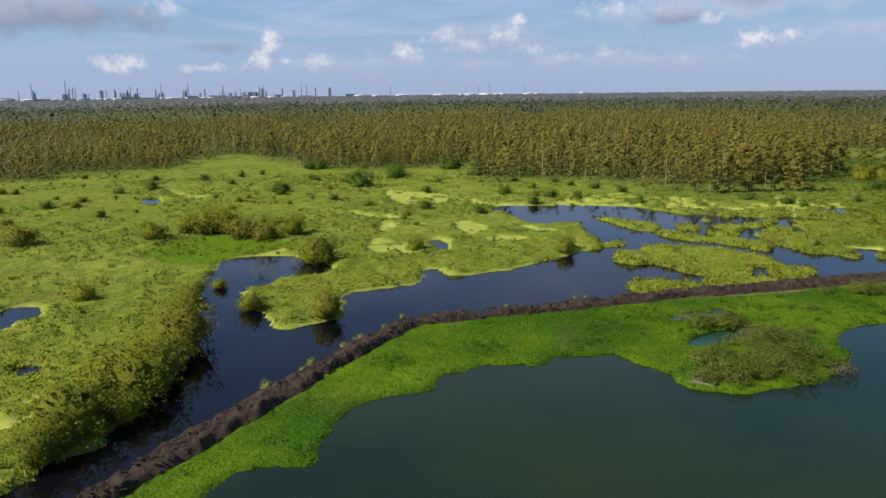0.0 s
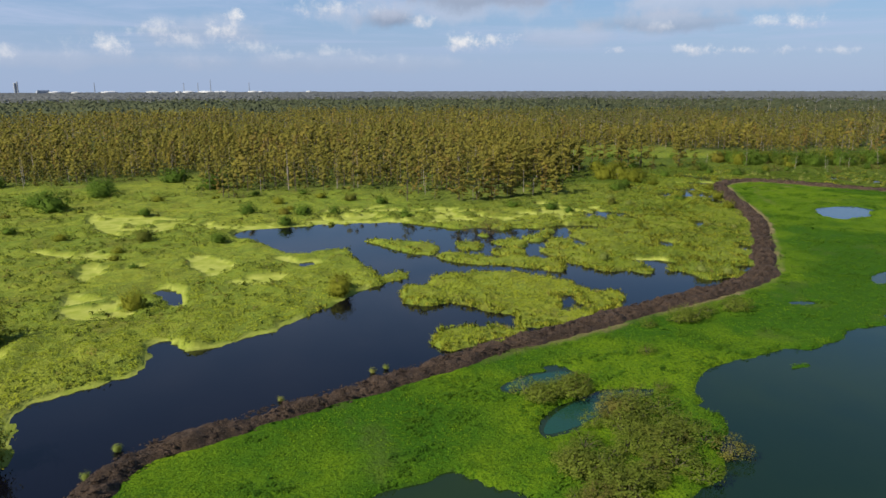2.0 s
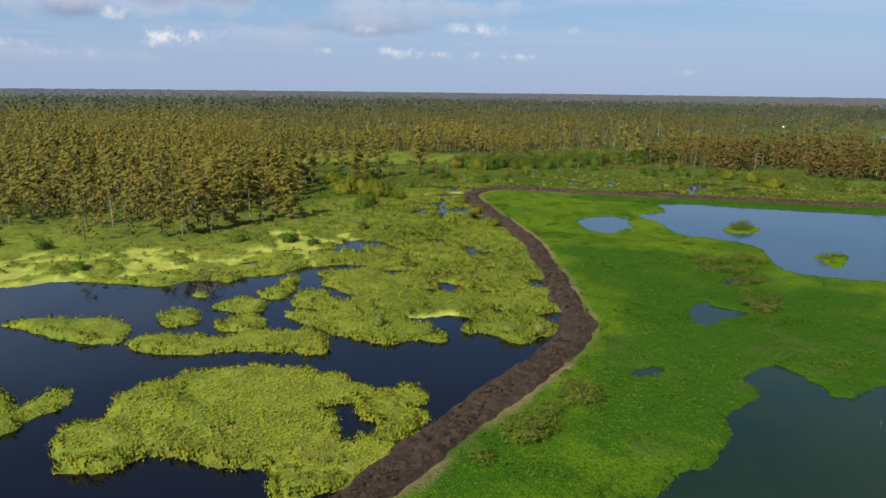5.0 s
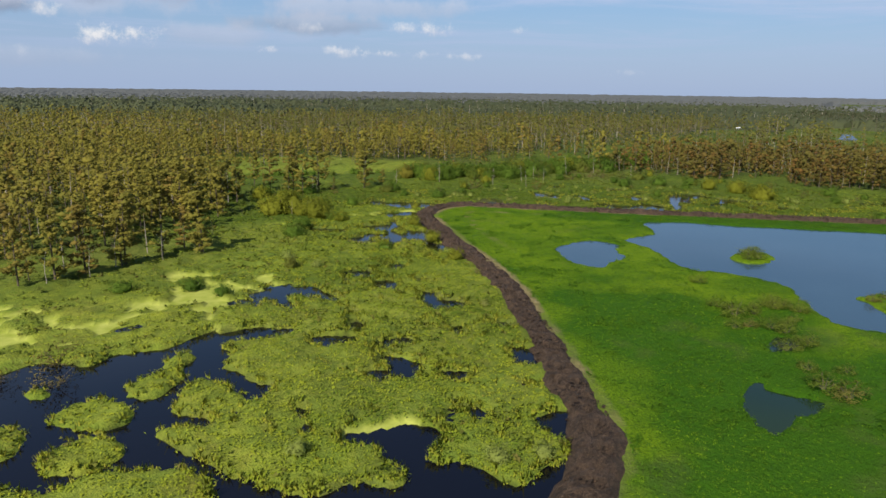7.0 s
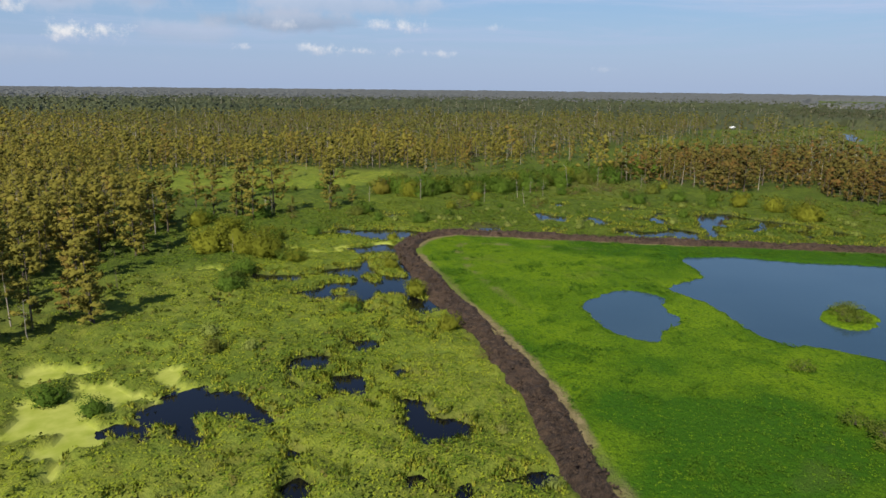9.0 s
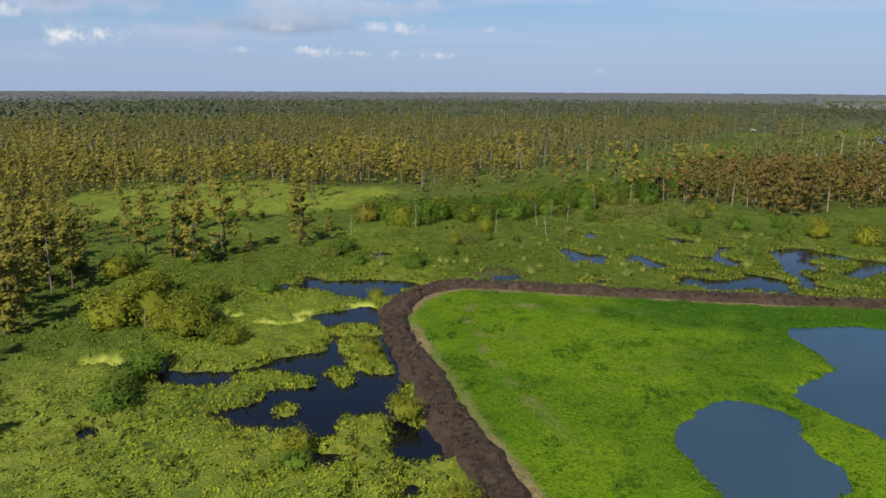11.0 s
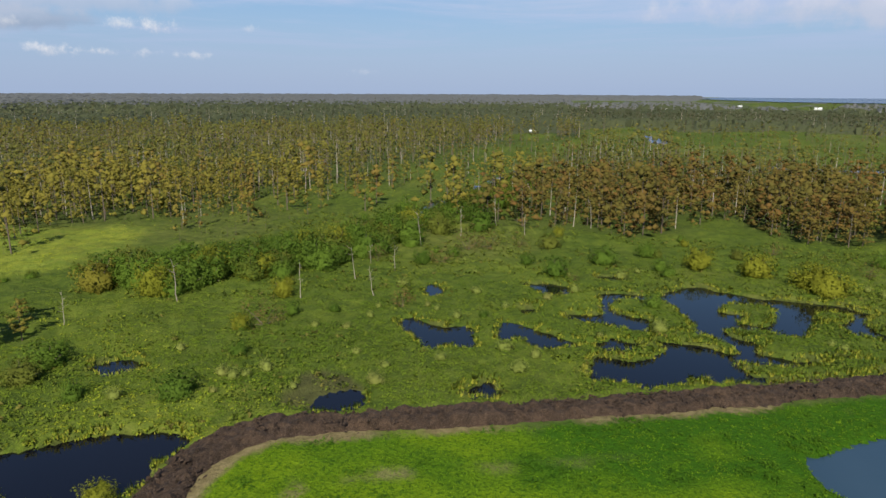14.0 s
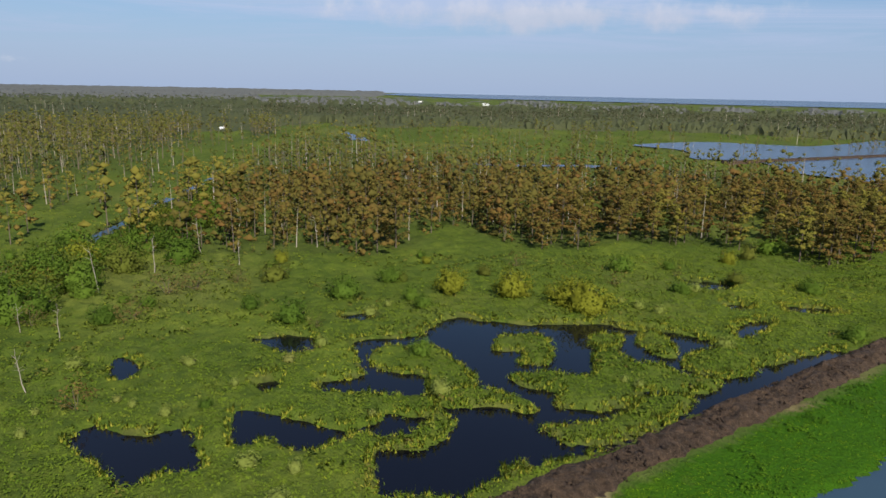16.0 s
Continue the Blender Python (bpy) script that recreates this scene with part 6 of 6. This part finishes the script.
# ---- old wooden wreck on the shore of the floating mat ----
def wreck(x, y, turn):
    """The stern of a small flat boat, half sunk: side boards, ribs, a broken deck and the dark hollow between."""
    rng = np.random.RandomState(53)
    grey = bark_material("weathered_board", (0.250, 0.215, 0.170), (0.110, 0.092, 0.072))
    dark = plain("tarred_hull", (0.030, 0.028, 0.028), 0.7)
    holder = thing("boat_wreck", "broken grey wooden boat rotting at the edge of the floating mat", "boat", place=pose(x, y, 0.12, 0, 0, turn))

    def board(name, at, size, tilt, m, label=""):
        bm = bmesh.new()
        bmesh.ops.create_cube(bm, size=1, matrix=Matrix.Diagonal((*size, 1)))
        bmesh.ops.bevel(bm, geom=bm.edges[:], offset=0.012, segments=1, affect="EDGES")
        me = bpy.data.meshes.new(name)
        bm.to_mesh(me)
        bm.free()
        me.materials.append(m)
        part(name, me, holder, label).matrix_basis = pose(*at, *tilt)

    board("hull", (0, 0, 0.05), (3.2, 1.2, 0.28), (0, 4, 0), dark, "black tarred hull floor")
    for k, side in enumerate((-1, 1)):
        for row in range(2):
            board("side_board", (0.1 * row, side * (0.66 + 0.05 * row), 0.2 + 0.2 * row), (3.3 - 0.7 * row, 0.05, 0.19), (side * -9, 4, rng.uniform(-1, 1)), grey)
    for k in range(5):
        board("rib", (-1.3 + 0.62 * k, 0, 0.27), (0.07, 1.25, 0.1), (0, 0, rng.uniform(-3, 3)), grey)
    for k in range(6):
        board("deck_board", (-1.35 + 0.24 * k, rng.uniform(-0.08, 0.08), 0.48), (0.2, 1.15 + rng.uniform(-0.25, 0.15), 0.035), (rng.uniform(-3, 3), rng.uniform(-4, 4), rng.uniform(-5, 5)), grey)
    board("transom", (1.62, 0, 0.3), (0.06, 1.25, 0.5), (0, -8, 0), dark, "dark stern board")


wreck(41.2, 113.6, -35)


# ---- refinery on the horizon ----
# the blue-grey of both steels has distance haze mixed into the colour
STEEL = plain("hazy_steel", (0.23, 0.26, 0.30), 0.8)
WHITE_TANK = plain("white_tank_paint", (0.55, 0.56, 0.56), 0.6)
PALE_STEEL = plain("pale_grey_cladding", (0.30, 0.33, 0.37), 0.8)


def drum(radius, height, sides=12, dome=0.0, taper=1.0):
    bm = bmesh.new()
    bmesh.ops.create_cone(bm, cap_ends=True, segments=sides, radius1=radius, radius2=radius * taper, depth=height, matrix=Matrix.Translation((0, 0, height / 2)))
    if dome:
        top = [v for v in bm.verts if v.co.z > height * 0.9]
        cap = bm.verts.new((0, 0, height + dome))
        face = [f for f in bm.faces if all(v in top for v in f.verts)]
        bmesh.ops.delete(bm, geom=face, context="FACES_ONLY")
        ring = sorted(top, key=lambda v: math.atan2(v.co.y, v.co.x))
        for a, b in zip(ring, ring[1:] + ring[:1]):
            bm.faces.new((a, b, cap))
    return bm


def frame_tower(width, height, levels):
    """An open process tower: four legs, floors and vessels."""
    bm = bmesh.new()
    for sx in (-1, 1):
        for sy in (-1, 1):
            bmesh.ops.create_cube(bm, size=1, matrix=Matrix.LocRotScale((sx * width / 2, sy * width / 2, height / 2), None, Vector((width * 0.09, width * 0.09, height))))
    for k in range(levels):
        bmesh.ops.create_cube(bm, size=1, matrix=Matrix.LocRotScale((0, 0, height * (k + 1) / levels), None, Vector((width * 1.15, width * 1.15, height * 0.04))))
    bmesh.ops.create_cone(bm, cap_ends=True, segments=8, radius1=width * 0.28, radius2=width * 0.28, depth=height * 0.9, matrix=Matrix.Translation((0, 0, height * 0.5)))
    return bm


def shape(bm, name, m):
    me = bpy.data.meshes.new(name)
    bm.to_mesh(me)
    bm.free()
    me.materials.append(m)
    return me


def bearing(degrees, distance):
    return 10 + math.sin(radians(degrees)) * distance, 31 + math.cos(radians(degrees)) * distance


rng = np.random.RandomState(23)
refinery = thing("refinery", "grey oil refinery with stacks and towers along the horizon", "refinery", place=Matrix.Translation((*bearing(-21, 4250), 2)))


def plant_part(name, me, degrees, distance, turn=0.0, owner=None, z=2.0):
    ob = part(name, me, owner or refinery)
    x, y = bearing(degrees, distance)
    ob.matrix_basis = (owner or refinery).matrix_basis.inverted() @ pose(x, y, z, 0, 0, turn)
    return ob


stack_me = [shape(drum(2.6, h, 10, 0, 0.6), "stack", STEEL) for h in (62, 78, 95, 112)]
tower_me = [shape(frame_tower(w, h, n), "process_tower", STEEL) for w, h, n in ((12, 38, 4), (14, 48, 5), (16, 58, 5), (10, 44, 6), (22, 40, 3))]
column_me = [shape(drum(r, h, 10, r * 0.8), "column", PALE_STEEL) for r, h in ((4, 45), (5, 58), (3.5, 66))]
tank_me = [shape(drum(r, h, 20, r * 0.15), "storage_tank", WHITE_TANK) for r, h in ((22, 14), (30, 15), (16, 16))]
hall_me = []
for w, d, h in ((90, 30, 16), (140, 36, 13), (60, 40, 22)):
    bm = bmesh.new()
    bmesh.ops.create_cube(bm, size=1, matrix=Matrix.LocRotScale((0, 0, h / 2), None, Vector((w, d, h))))
    for v in bm.verts:
        if v.co.z > h * 0.6 and abs(v.co.y) > d * 0.4:
            v.co.z -= h * 0.18
    bmesh.ops.create_cube(bm, size=1, matrix=Matrix.LocRotScale((0, 0, h * 0.95), None, Vector((w * 0.9, d * 0.3, h * 0.3))))
    hall_me.append(shape(bm, "hall", PALE_STEEL))
for degrees, k in ((-30.7, 2), (-28.6, 3), (-28.0, 1), (-24.4, 1), (-22.3, 2), (-20.4, 2), (-17.9, 1), (-14.9, 1), (-12.0, 2), (-11.6, 1), (-31.5, 0), (-26.0, 0), (-19.2, 0), (-16.6, 0)):
    plant_part("stack", stack_me[k], degrees, 4230 + 40 * rng.randn())
for k in range(28):
    plant_part("process_tower", tower_me[rng.randint(5)], rng.choice((-27.9, -24.5, -24.2, -21.9, -20.0, -18.2, -16.3, -14.6, -14.2, -12.8)) + rng.normal(0, 0.9), 4250 + 50 * rng.randn(), rng.uniform(0, 90))
for k in range(26):
    plant_part("column", column_me[rng.randint(3)], rng.uniform(-31.5, -9.5), 4240 + 40 * rng.randn())
for k in range(30):
    plant_part("hall", hall_me[rng.randint(3)], rng.uniform(-34.5, -7), 4200 + 30 * rng.randn(), rng.uniform(-20, 20) + 20)
for k in range(20):
    plant_part("storage_tank", tank_me[rng.randint(3)], rng.uniform(-33, -9), 4170 + 20 * rng.randn())
depot = thing("tank_farm", "white storage tanks and chimneys on the horizon", "tank farm", place=Matrix.Translation((*bearing(0, 4150), 2)))
for degrees, k in ((-7.5, 1), (-6.2, 0), (-4.2, 1), (-3.9, 1), (-1.2, 1), (-0.9, 0), (0.6, 2), (1.3, 1), (2.4, 1), (2.7, 1), (3.4, 0), (3.7, 2), (3.95, 2), (6.0, 1), (6.6, 0), (10.2, 2)):
    plant_part("storage_tank", tank_me[k], degrees, 4120 + 20 * rng.randn(), 0, depot)
for degrees, k in ((2.9, 1), (2.0, 0), (1.0, 0), (5.7, 0), (-5.0, 0)):
    plant_part("stack", stack_me[k], degrees, 4180, 0, depot)

# low dike across the distant lake, and far houses
def ribbon(points, width, height):
    bm = bmesh.new()
    for (ax, ay), (bx, by) in zip(points, points[1:]):
        length = math.hypot(bx - ax, by - ay)
        bmesh.ops.create_cube(bm, size=1, matrix=pose((ax + bx) / 2, (ay + by) / 2, height / 2, 0, 0, math.degrees(math.atan2(by - ay, bx - ax))) @ Matrix.Diagonal((length + 2, width, height, 1)))
    for v in bm.verts:
        v.co.z += 0.25 * (lattice(np.array([v.co.x]), np.array([v.co.y]), 20.0, 51)[0] - 0.5)
    return bm


tagged(new("dike", shape(ribbon([(555, 75), (573, 29), (610, -53), (680, -210)], 5, 2.2), "dike", MUD)), "long narrow dark dike across the far lake", "dike", kind="structure")
ROOF = plain("pale_roof_sheet", (0.72, 0.73, 0.74), 0.5)


def house(x, y, w, d, h, turn):
    holder = thing("house", "small white house with a pale roof, far off", "house", "far houses", pose(x, y, 0.3, 0, 0, turn))
    bm = bmesh.new()
    bmesh.ops.create_cube(bm, size=1, matrix=Matrix.LocRotScale((0, 0, h / 2), None, Vector((w, d, h))))
    part("wall", shape(bm, "wall", WHITE_TANK), holder)
    bm = bmesh.new()
    e = 0.6
    v = [bm.verts.new(p) for p in ((-w / 2 - e, -d / 2 - e, h), (w / 2 + e, -d / 2 - e, h), (w / 2 + e, d / 2 + e, h), (-w / 2 - e, d / 2 + e, h), (-w / 2 - e, 0, h * 1.6), (w / 2 + e, 0, h * 1.6))]
    for f in ((0, 1, 5, 4), (2, 3, 4, 5), (0, 4, 3), (1, 2, 5), (0, 3, 2, 1)):
        bm.faces.new([v[i] for i in f])
    part("roof", shape(bm, "roof", ROOF), holder)


for x, y, w, turn in ((1500, 330, 22, 10), (1750, 60, 26, 80), (1650, -120, 30, 70), (1500, -260, 24, 60), (1900, 200, 22, 15), (1320, -330, 20, 75)):
    house(x, y, w * 0.55, 7, 3.2, turn)
house(765, 388, 2.6, 3.4, 1.9, 70)
